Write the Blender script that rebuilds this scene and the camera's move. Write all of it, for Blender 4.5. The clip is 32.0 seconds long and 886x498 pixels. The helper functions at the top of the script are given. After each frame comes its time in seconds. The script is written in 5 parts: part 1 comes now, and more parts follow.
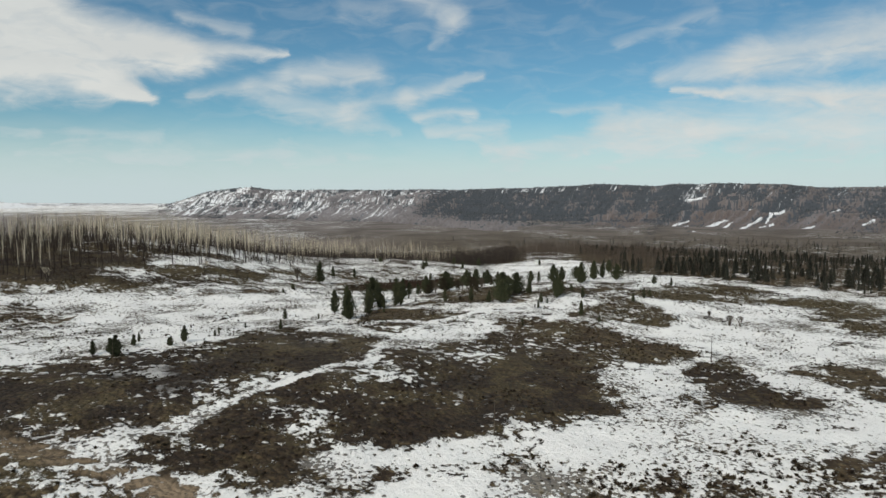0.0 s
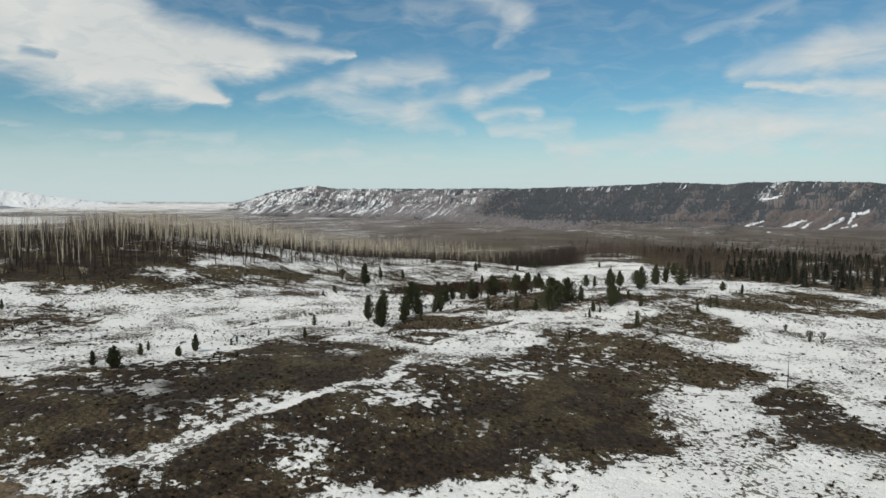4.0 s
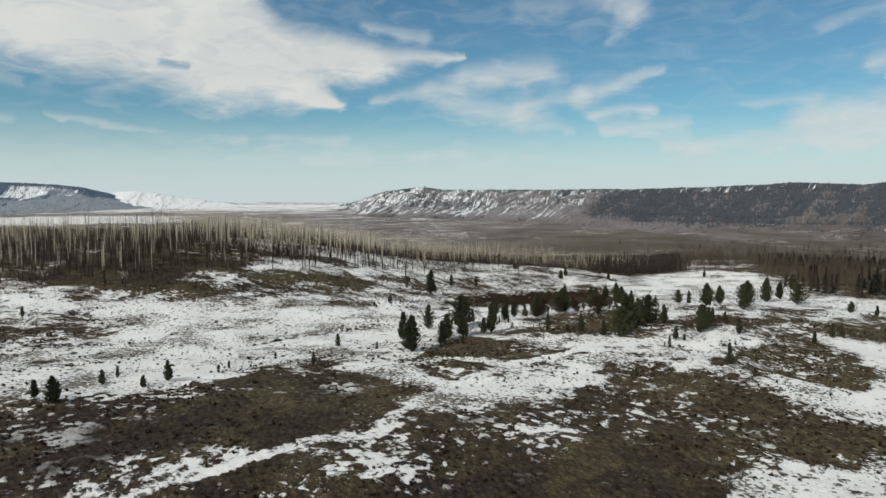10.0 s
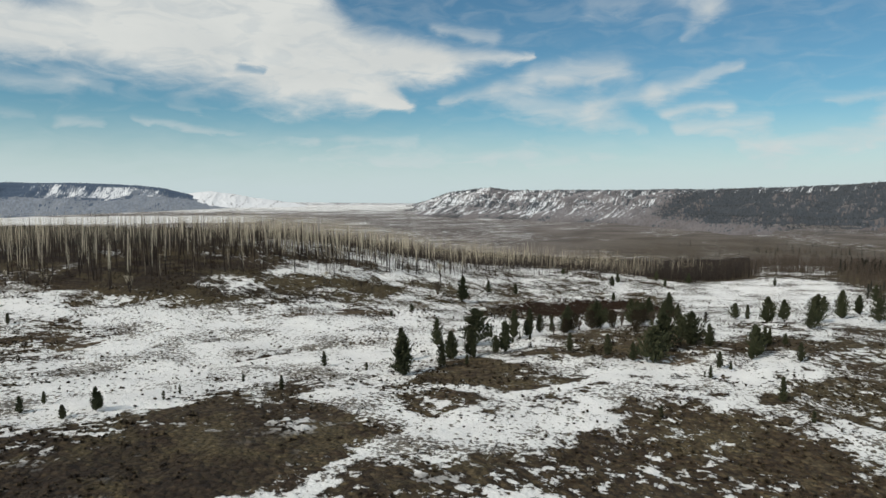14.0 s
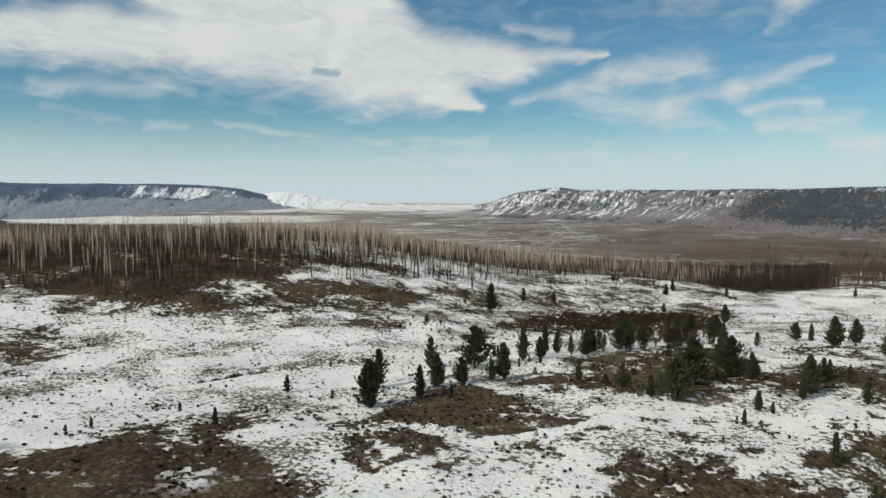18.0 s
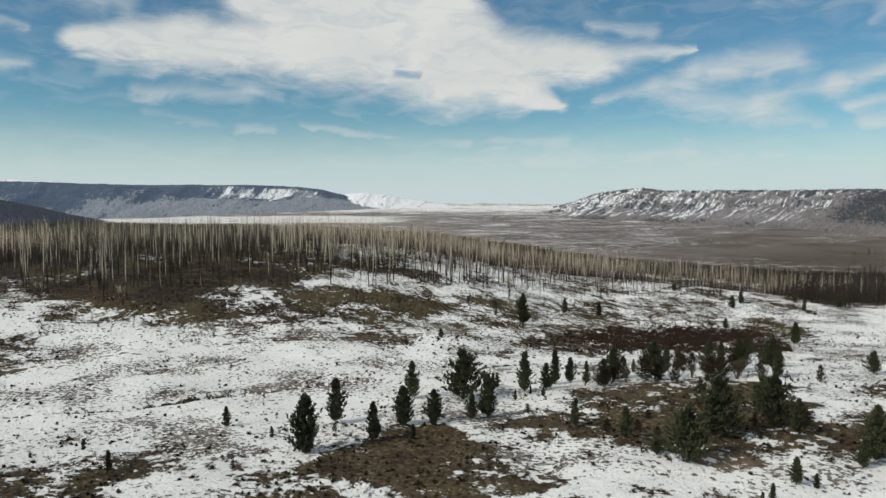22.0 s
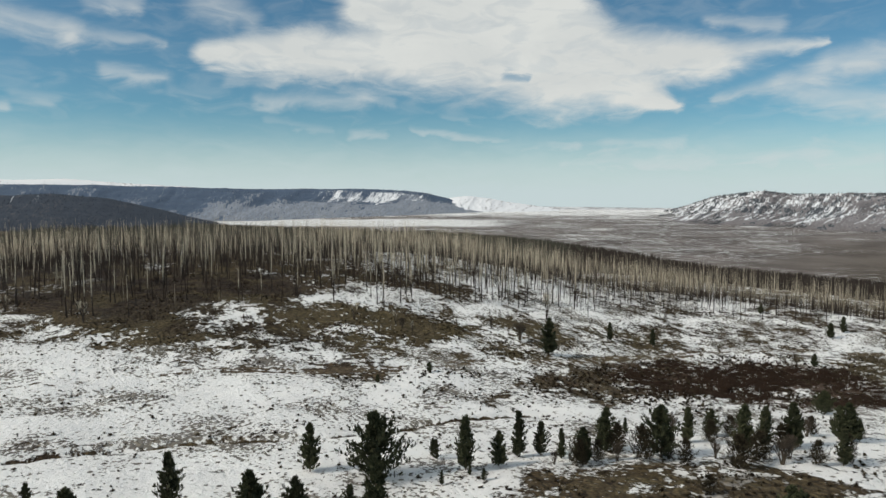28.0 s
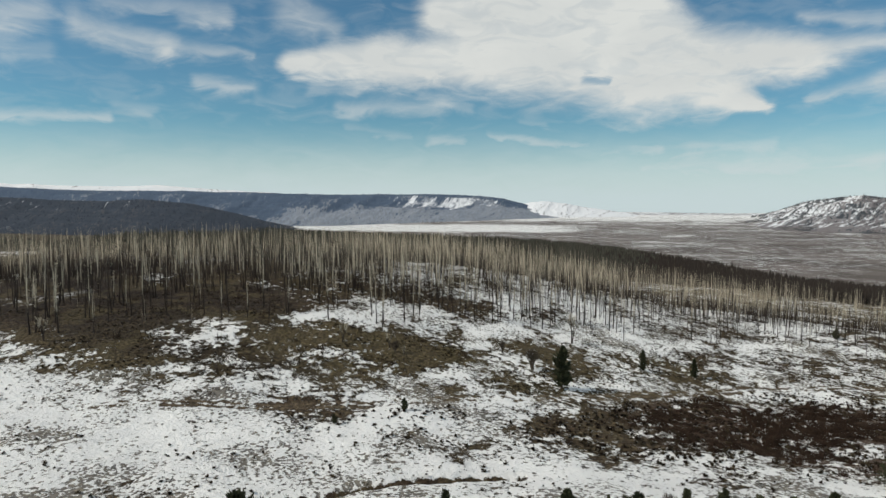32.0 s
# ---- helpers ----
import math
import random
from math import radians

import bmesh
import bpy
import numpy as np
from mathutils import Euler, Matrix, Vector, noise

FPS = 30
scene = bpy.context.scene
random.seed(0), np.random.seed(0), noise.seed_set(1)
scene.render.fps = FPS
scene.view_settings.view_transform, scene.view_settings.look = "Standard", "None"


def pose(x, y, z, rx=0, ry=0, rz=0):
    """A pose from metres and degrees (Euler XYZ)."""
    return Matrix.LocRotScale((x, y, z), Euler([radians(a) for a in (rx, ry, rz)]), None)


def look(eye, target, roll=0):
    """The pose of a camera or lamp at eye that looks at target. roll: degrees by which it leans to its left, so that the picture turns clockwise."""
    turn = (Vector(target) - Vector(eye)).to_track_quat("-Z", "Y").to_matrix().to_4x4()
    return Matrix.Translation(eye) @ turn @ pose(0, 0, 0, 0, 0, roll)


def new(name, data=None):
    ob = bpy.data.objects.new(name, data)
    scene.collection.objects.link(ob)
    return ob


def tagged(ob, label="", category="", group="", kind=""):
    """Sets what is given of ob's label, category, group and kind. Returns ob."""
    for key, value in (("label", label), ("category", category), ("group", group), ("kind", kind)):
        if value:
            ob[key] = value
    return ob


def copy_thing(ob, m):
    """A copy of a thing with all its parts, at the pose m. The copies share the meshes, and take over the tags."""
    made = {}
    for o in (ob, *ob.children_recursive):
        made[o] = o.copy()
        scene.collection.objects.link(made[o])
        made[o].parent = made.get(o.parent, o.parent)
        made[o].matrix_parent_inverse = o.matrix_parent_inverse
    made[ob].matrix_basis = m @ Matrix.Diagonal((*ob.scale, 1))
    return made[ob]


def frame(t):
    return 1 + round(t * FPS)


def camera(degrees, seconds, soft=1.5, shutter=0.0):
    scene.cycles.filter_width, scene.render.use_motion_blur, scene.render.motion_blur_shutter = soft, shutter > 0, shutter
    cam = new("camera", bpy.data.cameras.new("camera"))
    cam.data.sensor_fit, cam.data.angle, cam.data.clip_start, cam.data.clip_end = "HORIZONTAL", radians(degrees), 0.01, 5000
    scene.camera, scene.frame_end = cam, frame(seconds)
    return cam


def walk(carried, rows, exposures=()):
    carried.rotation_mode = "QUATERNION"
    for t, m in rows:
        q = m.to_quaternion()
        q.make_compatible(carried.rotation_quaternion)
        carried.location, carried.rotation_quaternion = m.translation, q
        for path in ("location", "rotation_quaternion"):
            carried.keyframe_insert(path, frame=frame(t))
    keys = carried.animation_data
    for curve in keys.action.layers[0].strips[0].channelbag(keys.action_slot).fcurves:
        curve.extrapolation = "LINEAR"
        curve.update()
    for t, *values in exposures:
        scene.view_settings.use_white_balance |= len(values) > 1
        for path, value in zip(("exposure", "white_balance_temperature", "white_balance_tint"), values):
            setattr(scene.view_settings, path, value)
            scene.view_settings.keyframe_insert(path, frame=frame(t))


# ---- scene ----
# ---------------------------------------------------------------- camera
cam = camera(66.72, 32.0)
# seconds, place, tilt, lean, heading
ROWS = [
    (0.0, 0.00, 0.00, 23.00, 85.59, 0.0, 0.03),
    (1.0, 0.93, 2.39, 22.99, 85.54, 0.0, 1.47),
    (2.0, 1.93, 5.00, 22.98, 85.51, 0.0, 2.89),
    (3.0, 3.00, 7.82, 22.98, 85.50, 0.0, 4.17),
    (3.5, 3.56, 9.30, 22.97, 85.50, 0.0, 4.77),
    (5.5, 5.93, 15.65, 22.96, 85.51, 0.0, 7.68),
    (6.0, 6.56, 17.34, 22.96, 85.52, 0.0, 8.42),
    (7.0, 7.83, 20.82, 22.95, 85.53, 0.0, 9.85),
    (8.0, 9.13, 24.44, 22.95, 85.55, 0.0, 11.41),
    (9.0, 10.46, 28.19, 22.95, 85.56, 0.0, 13.05),
    (10.0, 11.80, 32.04, 22.95, 85.58, 0.0, 14.55),
    (11.0, 13.15, 36.00, 22.95, 85.59, 0.0, 15.93),
    (12.0, 14.50, 40.06, 22.95, 85.60, 0.0, 17.34),
    (13.0, 15.83, 44.20, 22.95, 85.61, 0.0, 18.81),
    (14.0, 17.15, 48.43, 22.95, 85.61, 0.0, 20.31),
    (14.5, 17.80, 50.57, 22.96, 85.62, 0.0, 21.06),
    (16.5, 20.29, 59.30, 22.98, 85.62, 0.0, 23.66),
    (17.0, 20.89, 61.52, 22.99, 85.63, 0.0, 24.54),
    (18.0, 22.03, 66.01, 23.00, 85.63, 0.0, 26.27),
    (19.0, 23.12, 70.55, 23.03, 85.64, 0.0, 28.02),
    (20.0, 24.12, 75.15, 23.05, 85.65, 0.0, 29.68),
    (21.0, 25.05, 79.81, 23.09, 85.66, 0.0, 31.34),
    (22.0, 25.87, 84.52, 23.12, 85.68, 0.0, 33.00),
    (23.0, 26.60, 89.28, 23.17, 85.70, 0.0, 34.58),
    (24.0, 27.21, 94.09, 23.22, 85.73, 0.0, 36.09),
    (25.0, 27.70, 98.97, 23.28, 85.78, 0.0, 37.70),
    (25.5, 27.89, 101.43, 23.31, 85.80, 0.0, 38.49),
    (27.5, 28.30, 111.42, 23.46, 85.93, 0.0, 41.31),
    (28.0, 28.30, 113.96, 23.51, 85.97, 0.0, 42.11),
    (29.0, 28.19, 119.10, 23.61, 86.06, 0.0, 43.71),
    (30.0, 27.90, 124.31, 23.71, 86.16, 0.0, 45.30),
    (31.0, 27.42, 129.62, 23.84, 86.28, 0.0, 46.93),
    (32.0, 26.74, 135.01, 23.97, 86.41, 0.0, 48.64),
]
walk(cam, [(t, pose(x, y, z, a, b, c)) for t, x, y, z, a, b, c in ROWS], [(0.0, -0.08, 6850, 9), (32.0, -0.06, 6850, 9)])

# ---------------------------------------------------------------- sky and sun
SUN_LEFT, SUN_UP = 150.0, 38.0          # degrees: heading to the left of +y, height


def link(tree, a, b):
    tree.links.new(a, b)


def calc(tree, op, a, b=None, c=None, clamp=False):
    n = tree.nodes.new("ShaderNodeMath")
    n.operation, n.use_clamp = op, clamp
    for i, v in enumerate((a, b, c)):
        if v is None:
            continue
        if isinstance(v, (int, float)):
            n.inputs[i].default_value = v
        else:
            tree.links.new(v, n.inputs[i])
    return n.outputs[0]


def ramp(tree, fac, lo, hi):
    n = tree.nodes.new("ShaderNodeMapRange")
    n.interpolation_type = "SMOOTHSTEP"
    tree.links.new(fac, n.inputs[0])
    n.inputs[1].default_value, n.inputs[2].default_value = lo, hi
    return n.outputs[0]


def mix(tree, fac, a, b):
    n = tree.nodes.new("ShaderNodeMix")
    n.data_type = "RGBA"
    for sock, v in ((n.inputs[0], fac), (n.inputs[6], a), (n.inputs[7], b)):
        if isinstance(v, (int, float)):
            sock.default_value = v
        elif isinstance(v, tuple):
            sock.default_value = (*v, 1)
        else:
            tree.links.new(v, sock)
    return n.outputs[2]


def noise_tex(tree, vector, scale, detail=4, rough=0.55, warp=0.0):
    n = tree.nodes.new("ShaderNodeTexNoise")
    n.inputs["Scale"].default_value, n.inputs["Detail"].default_value = scale, detail
    n.inputs["Roughness"].default_value, n.inputs["Distortion"].default_value = rough, warp
    if vector is not None:
        tree.links.new(vector, n.inputs["Vector"])
    return n.outputs[0]


world = bpy.data.worlds.new("sky")
world.use_nodes = True
scene.world = world
wt = world.node_tree
wt.nodes.clear()
sky = wt.nodes.new("ShaderNodeTexSky")
sky.sky_type, sky.sun_disc = "NISHITA", False
sky.sun_elevation, sky.sun_rotation = radians(SUN_UP), radians(-SUN_LEFT)
sky.altitude, sky.air_density, sky.dust_density, sky.ozone_density = 1500, 1.1, 0.3, 0.4
coord = wt.nodes.new("ShaderNodeTexCoord").outputs["Generated"]
sep = wt.nodes.new("ShaderNodeSeparateXYZ")
link(wt, coord, sep.inputs[0])
level = calc(wt, "SQRT", calc(wt, "ADD", calc(wt, "MULTIPLY", sep.outputs[0], sep.outputs[0]), calc(wt, "MULTIPLY", sep.outputs[1], sep.outputs[1])))
to_left = calc(wt, "MULTIPLY", calc(wt, "ARCTAN2", calc(wt, "MULTIPLY", sep.outputs[0], -1.0), sep.outputs[1]), 180 / math.pi)
up = calc(wt, "MULTIPLY", calc(wt, "ARCTAN2", sep.outputs[2], level), 180 / math.pi)
flat = wt.nodes.new("ShaderNodeCombineXYZ")
link(wt, calc(wt, "MULTIPLY", to_left, 0.34), flat.inputs[0])
link(wt, up, flat.inputs[1])
streaks = noise_tex(wt, flat.outputs[0], 0.30, 7, 0.60, 0.6)
wisps = noise_tex(wt, flat.outputs[0], 0.85, 5, 0.55, 0.8)
torn = noise_tex(wt, flat.outputs[0], 0.55, 9, 0.66, 0.5)
drift = wt.nodes.new("ShaderNodeCombineXYZ")
link(wt, calc(wt, "ADD", to_left, calc(wt, "MULTIPLY", calc(wt, "SUBTRACT", streaks, 0.5), 2.6)), drift.inputs[0])
link(wt, calc(wt, "ADD", up, calc(wt, "MULTIPLY", calc(wt, "SUBTRACT", wisps, 0.5), 1.4)), drift.inputs[1])
sep_drift = wt.nodes.new("ShaderNodeSeparateXYZ")
link(wt, drift.outputs[0], sep_drift.inputs[0])
frayed = calc(wt, "MULTIPLY", calc(wt, "SUBTRACT", torn, 0.5), 2.0)
frayed_thick = calc(wt, "MULTIPLY", calc(wt, "SUBTRACT", torn, 0.5), 0.85)


def vector_calc(op, a, b=None, scale=None):
    n = wt.nodes.new("ShaderNodeVectorMath")
    n.operation = op
    for sock, v in zip(n.inputs, (a, b)):
        if isinstance(v, tuple):
            sock.default_value = v
        elif v is not None:
            link(wt, v, sock)
    if scale is not None:
        link(wt, scale, n.inputs["Scale"])
    return n.outputs["Value" if op in ("DOT_PRODUCT", "DISTANCE") else "Vector"]


def cloud(left1, up1, left2, up2, wide1, wide2, dense, under):
    """A frayed streak of cloud from one heading and height to another, in degrees, with a half-width at each end, laid over what is under it."""
    run = (left2 - left1, up2 - up1, 0.0)
    size = run[0] ** 2 + run[1] ** 2
    k = calc(wt, "MULTIPLY_ADD", vector_calc("DOT_PRODUCT", drift.outputs[0], run), 1 / size, -(left1 * run[0] + up1 * run[1]) / size, clamp=True)
    gone = vector_calc("DISTANCE", vector_calc("ADD", vector_calc("SCALE", run, None, k), (left1, up1, 0.0)), drift.outputs[0])
    q = calc(wt, "DIVIDE", gone, calc(wt, "MULTIPLY_ADD", k, wide2 - wide1, wide1))
    thick = dense > 0.95
    q = calc(wt, "ADD", q, frayed_thick if thick else frayed)
    n = wt.nodes.new("ShaderNodeMapRange")
    n.interpolation_type = "SMOOTHSTEP"
    link(wt, q, n.inputs[0])
    n.inputs[1].default_value, n.inputs[2].default_value = (0.30, 1.50) if thick else (-0.1, 2.0)
    n.inputs[3].default_value, n.inputs[4].default_value = 1.0 - dense, 1.0
    return calc(wt, "MULTIPLY", under, n.outputs[0])


BIG_CLOUD = [
    (61.0, 11.5, 53.4, 11.9, 1.06, 1.73, 1.00),
    (53.4, 11.9, 42.9, 12.2, 1.83, 3.08, 1.00),
    (42.9, 13.0, 32.6, 11.5, 3.46, 4.04, 1.00),
    (33.0, 11.0, 26.9, 9.5, 3.66, 2.12, 1.00),
    (27.4, 9.3, 23.2, 7.5, 1.92, 0.58, 1.00),
    (26.5, 11.4, 20.6, 10.9, 2.21, 1.64, 1.00),
    (20.8, 11.2, 13.2, 11.5, 1.15, 0.19, 0.80),
    (48.7, 15.8, 33.0, 16.5, 1.92, 2.89, 1.00),
    (34.9, 14.9, 29.3, 12.3, 2.69, 2.21, 1.00),
    (46.7, 14.6, 42.9, 13.7, 1.44, 1.92, 1.00),
]
NORTHERN_CIRRUS = [
    (20.1, 8.0, 13.5, 9.3, 0.34, 0.72, 0.50),
    (13.0, 9.8, 5.7, 10.1, 0.87, 0.96, 0.68),
    (15.9, 8.3, 7.8, 6.4, 0.77, 1.25, 0.55),
    (7.8, 6.7, 3.8, 5.3, 1.15, 0.48, 0.50),
    (8.3, 7.3, 3.1, 8.2, 0.43, 0.67, 0.50),
    (3.1, 8.2, -3.4, 10.0, 0.72, 0.29, 0.60),
    (2.4, 6.6, -2.2, 7.0, 0.43, 0.43, 0.45),
    (1.2, 5.4, -4.8, 5.6, 0.58, 0.67, 0.48),
    (21.1, 13.8, 16.1, 13.0, 0.38, 0.48, 0.50),
    (2.1, 16.3, -0.9, 14.4, 1.92, 0.96, 0.50),
    (-0.9, 14.4, 1.1, 12.3, 0.87, 0.24, 0.35),
    (8.3, 15.2, 4.8, 15.0, 0.67, 0.67, 0.35),
]
EASTERN_BANK = [
    (-14.1, 12.1, -21.3, 14.0, 0.34, 0.43, 0.35),
    (-9.0, 7.1, -14.4, 7.3, 0.29, 0.38, 0.40),
    (-17.7, 9.3, -23.8, 10.3, 0.67, 1.35, 0.60),
    (-23.8, 10.3, -34.4, 11.5, 1.25, 1.73, 0.80),
    (-18.5, 8.4, -34.6, 7.0, 0.19, 0.96, 0.85),
    (-13.8, 5.8, -34.7, 4.8, 1.15, 2.50, 0.78),
    (-3.6, 4.1, -19.1, 4.2, 0.58, 1.64, 0.70),
    (-5.5, 2.3, -34.9, 2.3, 1.44, 2.41, 0.72),
    (2.1, 6.7, -2.4, 7.0, 0.43, 0.43, 0.42),
    (1.4, 5.4, -5.0, 5.4, 0.58, 0.77, 0.42),
]
WESTERN_WISPS = [
    (76.8, 13.2, 70.4, 12.2, 0.96, 0.72, 0.56),
    (70.4, 12.2, 63.9, 12.0, 0.72, 0.24, 0.45),
    (69.2, 14.3, 66.4, 14.4, 0.58, 0.58, 0.34),
    (61.3, 15.8, 57.5, 14.1, 1.25, 0.77, 0.45),
    (60.5, 11.4, 52.6, 11.6, 0.67, 1.92, 0.68),
    (59.7, 9.7, 55.8, 9.4, 0.43, 0.43, 0.34),
    (57.4, 8.1, 48.9, 8.2, 0.43, 0.67, 0.45),
    (68.6, 9.8, 64.3, 9.4, 0.43, 0.43, 0.26),
    (50.3, 9.2, 46.6, 8.0, 0.38, 0.38, 0.34),
    (64.0, 8.5, 61.3, 8.1, 0.38, 0.29, 0.22),
    (56.7, 6.5, 51.3, 5.8, 0.38, 0.34, 0.29),
    (49.4, 5.6, 46.6, 5.5, 0.38, 0.34, 0.29),
]
LOW_WISPS = [
    (44.7, 6.0, 36.6, 4.9, 0.38, 0.24, 0.32),
    (52.2, 3.1, 49.7, 2.9, 0.38, 0.29, 0.40),
    (72.2, 2.1, 69.5, 1.9, 0.48, 0.63, 0.50),
    (68.1, 2.1, 58.6, 2.1, 0.43, 0.34, 0.40),
    (36.6, 4.5, 23.0, 4.9, 0.24, 0.58, 0.35),
    (31.9, 3.1, 7.9, 2.8, 0.77, 1.92, 0.50),
    (83.7, 6.5, 74.9, 6.8, 0.48, 0.29, 0.50),
    (67.9, 14.4, 66.0, 14.3, 0.48, 0.43, 0.35),
    (68.6, 9.6, 64.6, 9.5, 0.43, 0.29, 0.35),
    (74.3, 7.6, 72.1, 7.4, 0.43, 0.38, 0.30),
    (75.1, 14.9, 66.2, 15.3, 0.58, 0.48, 0.35),
    (81.6, 10.8, 78.8, 11.1, 0.43, 0.58, 0.30),
    (84.1, 12.7, 79.4, 13.6, 1.44, 0.96, 0.60),
]
HORIZON_VEIL = [
    (36.4, 2.5, 13.3, 3.4, 1.25, 0.96, 0.55),
    (13.3, 3.2, -5.5, 2.8, 0.96, 1.25, 0.50),
    (28.2, 4.7, 23.2, 4.5, 0.48, 0.48, 0.30),
    (35.7, 4.3, 30.4, 4.5, 0.38, 0.29, 0.25),
    (44.7, 5.8, 30.6, 4.7, 0.29, 0.24, 0.30),
    (49.7, 5.6, 46.9, 5.6, 0.43, 0.34, 0.30),
    (42.0, 7.0, 40.0, 6.9, 0.29, 0.24, 0.22),
]
open_sky = 1.0
for one in BIG_CLOUD + NORTHERN_CIRRUS + EASTERN_BANK + WESTERN_WISPS + LOW_WISPS + HORIZON_VEIL:
    open_sky = cloud(*one, open_sky)
cover = cloud(36.8, 10.4, 35.0, 10.1, 0.30, 0.22, 0.60, calc(wt, "SUBTRACT", 1.0, open_sky))
# the rest of the sky, out of view, carries a thin high veil through which the sun shines
veil = calc(wt, "MULTIPLY", ramp(wt, noise_tex(wt, flat.outputs[0], 0.11, 6, 0.6, 0.8), 0.30, 0.60), ramp(wt, up, 17.0, 28.0))
cover = calc(wt, "MAXIMUM", calc(wt, "POWER", cover, 1.25), calc(wt, "MULTIPLY", veil, 0.85))
thin = calc(wt, "MULTIPLY", ramp(wt, wisps, 0.40, 0.72), 0.13)
mask = calc(wt, "ADD", calc(wt, "MULTIPLY", cover, calc(wt, "ADD", 0.86, calc(wt, "MULTIPLY", ramp(wt, wisps, 0.3, 0.62), 0.14))), thin, clamp=True)
haze = calc(wt, "MULTIPLY", calc(wt, "SUBTRACT", 1.0, ramp(wt, sep_drift.outputs[1], 0.2, 7.5)), 0.92)
mask = calc(wt, "MAXIMUM", mask, haze)
clear = wt.nodes.new("ShaderNodeVectorMath")
clear.operation = "MULTIPLY"
link(wt, sky.outputs[0], clear.inputs[0])
clear.inputs[1].default_value = (0.042, 0.073, 0.084)
white = mix(wt, ramp(wt, streaks, 0.35, 0.65), (0.635, 0.68, 0.705), (0.70, 0.74, 0.755))
shade = mix(wt, haze, white, (0.565, 0.685, 0.755))
bg = wt.nodes.new("ShaderNodeBackground")
link(wt, mix(wt, mask, clear.outputs[0], shade), bg.inputs[0])
bg.inputs[1].default_value = 1.0
link(wt, bg.outputs[0], wt.nodes.new("ShaderNodeOutputWorld").inputs[0])

lamp = bpy.data.lights.new("sun", "SUN")
lamp.energy, lamp.angle, lamp.color = 3.0, radians(8.0), (1.0, 0.945, 0.865)
sun = new("sun", lamp)
a, e = radians(SUN_LEFT), radians(SUN_UP)
sun.matrix_world = look((-math.sin(a) * math.cos(e) * 300, math.cos(a) * math.cos(e) * 300, math.sin(e) * 300), (0, 0, 0))
scene.view_settings.exposure = 0.0

# ---------------------------------------------------------------- materials
def material(name, rough=0.9):
    m = bpy.data.materials.new(name)
    m.use_nodes = True
    t = m.node_tree
    b = t.nodes["Principled BSDF"]
    b.inputs["Roughness"].default_value = rough
    b.inputs["Specular IOR Level"].default_value = 0.2
    return m, t, b


def attribute(tree, name):
    n = tree.nodes.new("ShaderNodeAttribute")
    n.attribute_name = name
    return n


def bump(tree, bsdf, height, strength, distance):
    n = tree.nodes.new("ShaderNodeBump")
    n.inputs["Strength"].default_value, n.inputs["Distance"].default_value = strength, distance
    tree.links.new(height, n.inputs["Height"])
    tree.links.new(n.outputs[0], bsdf.inputs["Normal"])


def place(tree):
    return tree.nodes.new("ShaderNodeNewGeometry").outputs["Position"]


def cells_tex(tree, vector, scale, loose=1.0):
    n = tree.nodes.new("ShaderNodeTexVoronoi")
    n.inputs["Scale"].default_value, n.inputs["Randomness"].default_value = scale, loose
    tree.links.new(vector, n.inputs["Vector"])
    return n.outputs["Distance"], n.outputs["Color"]


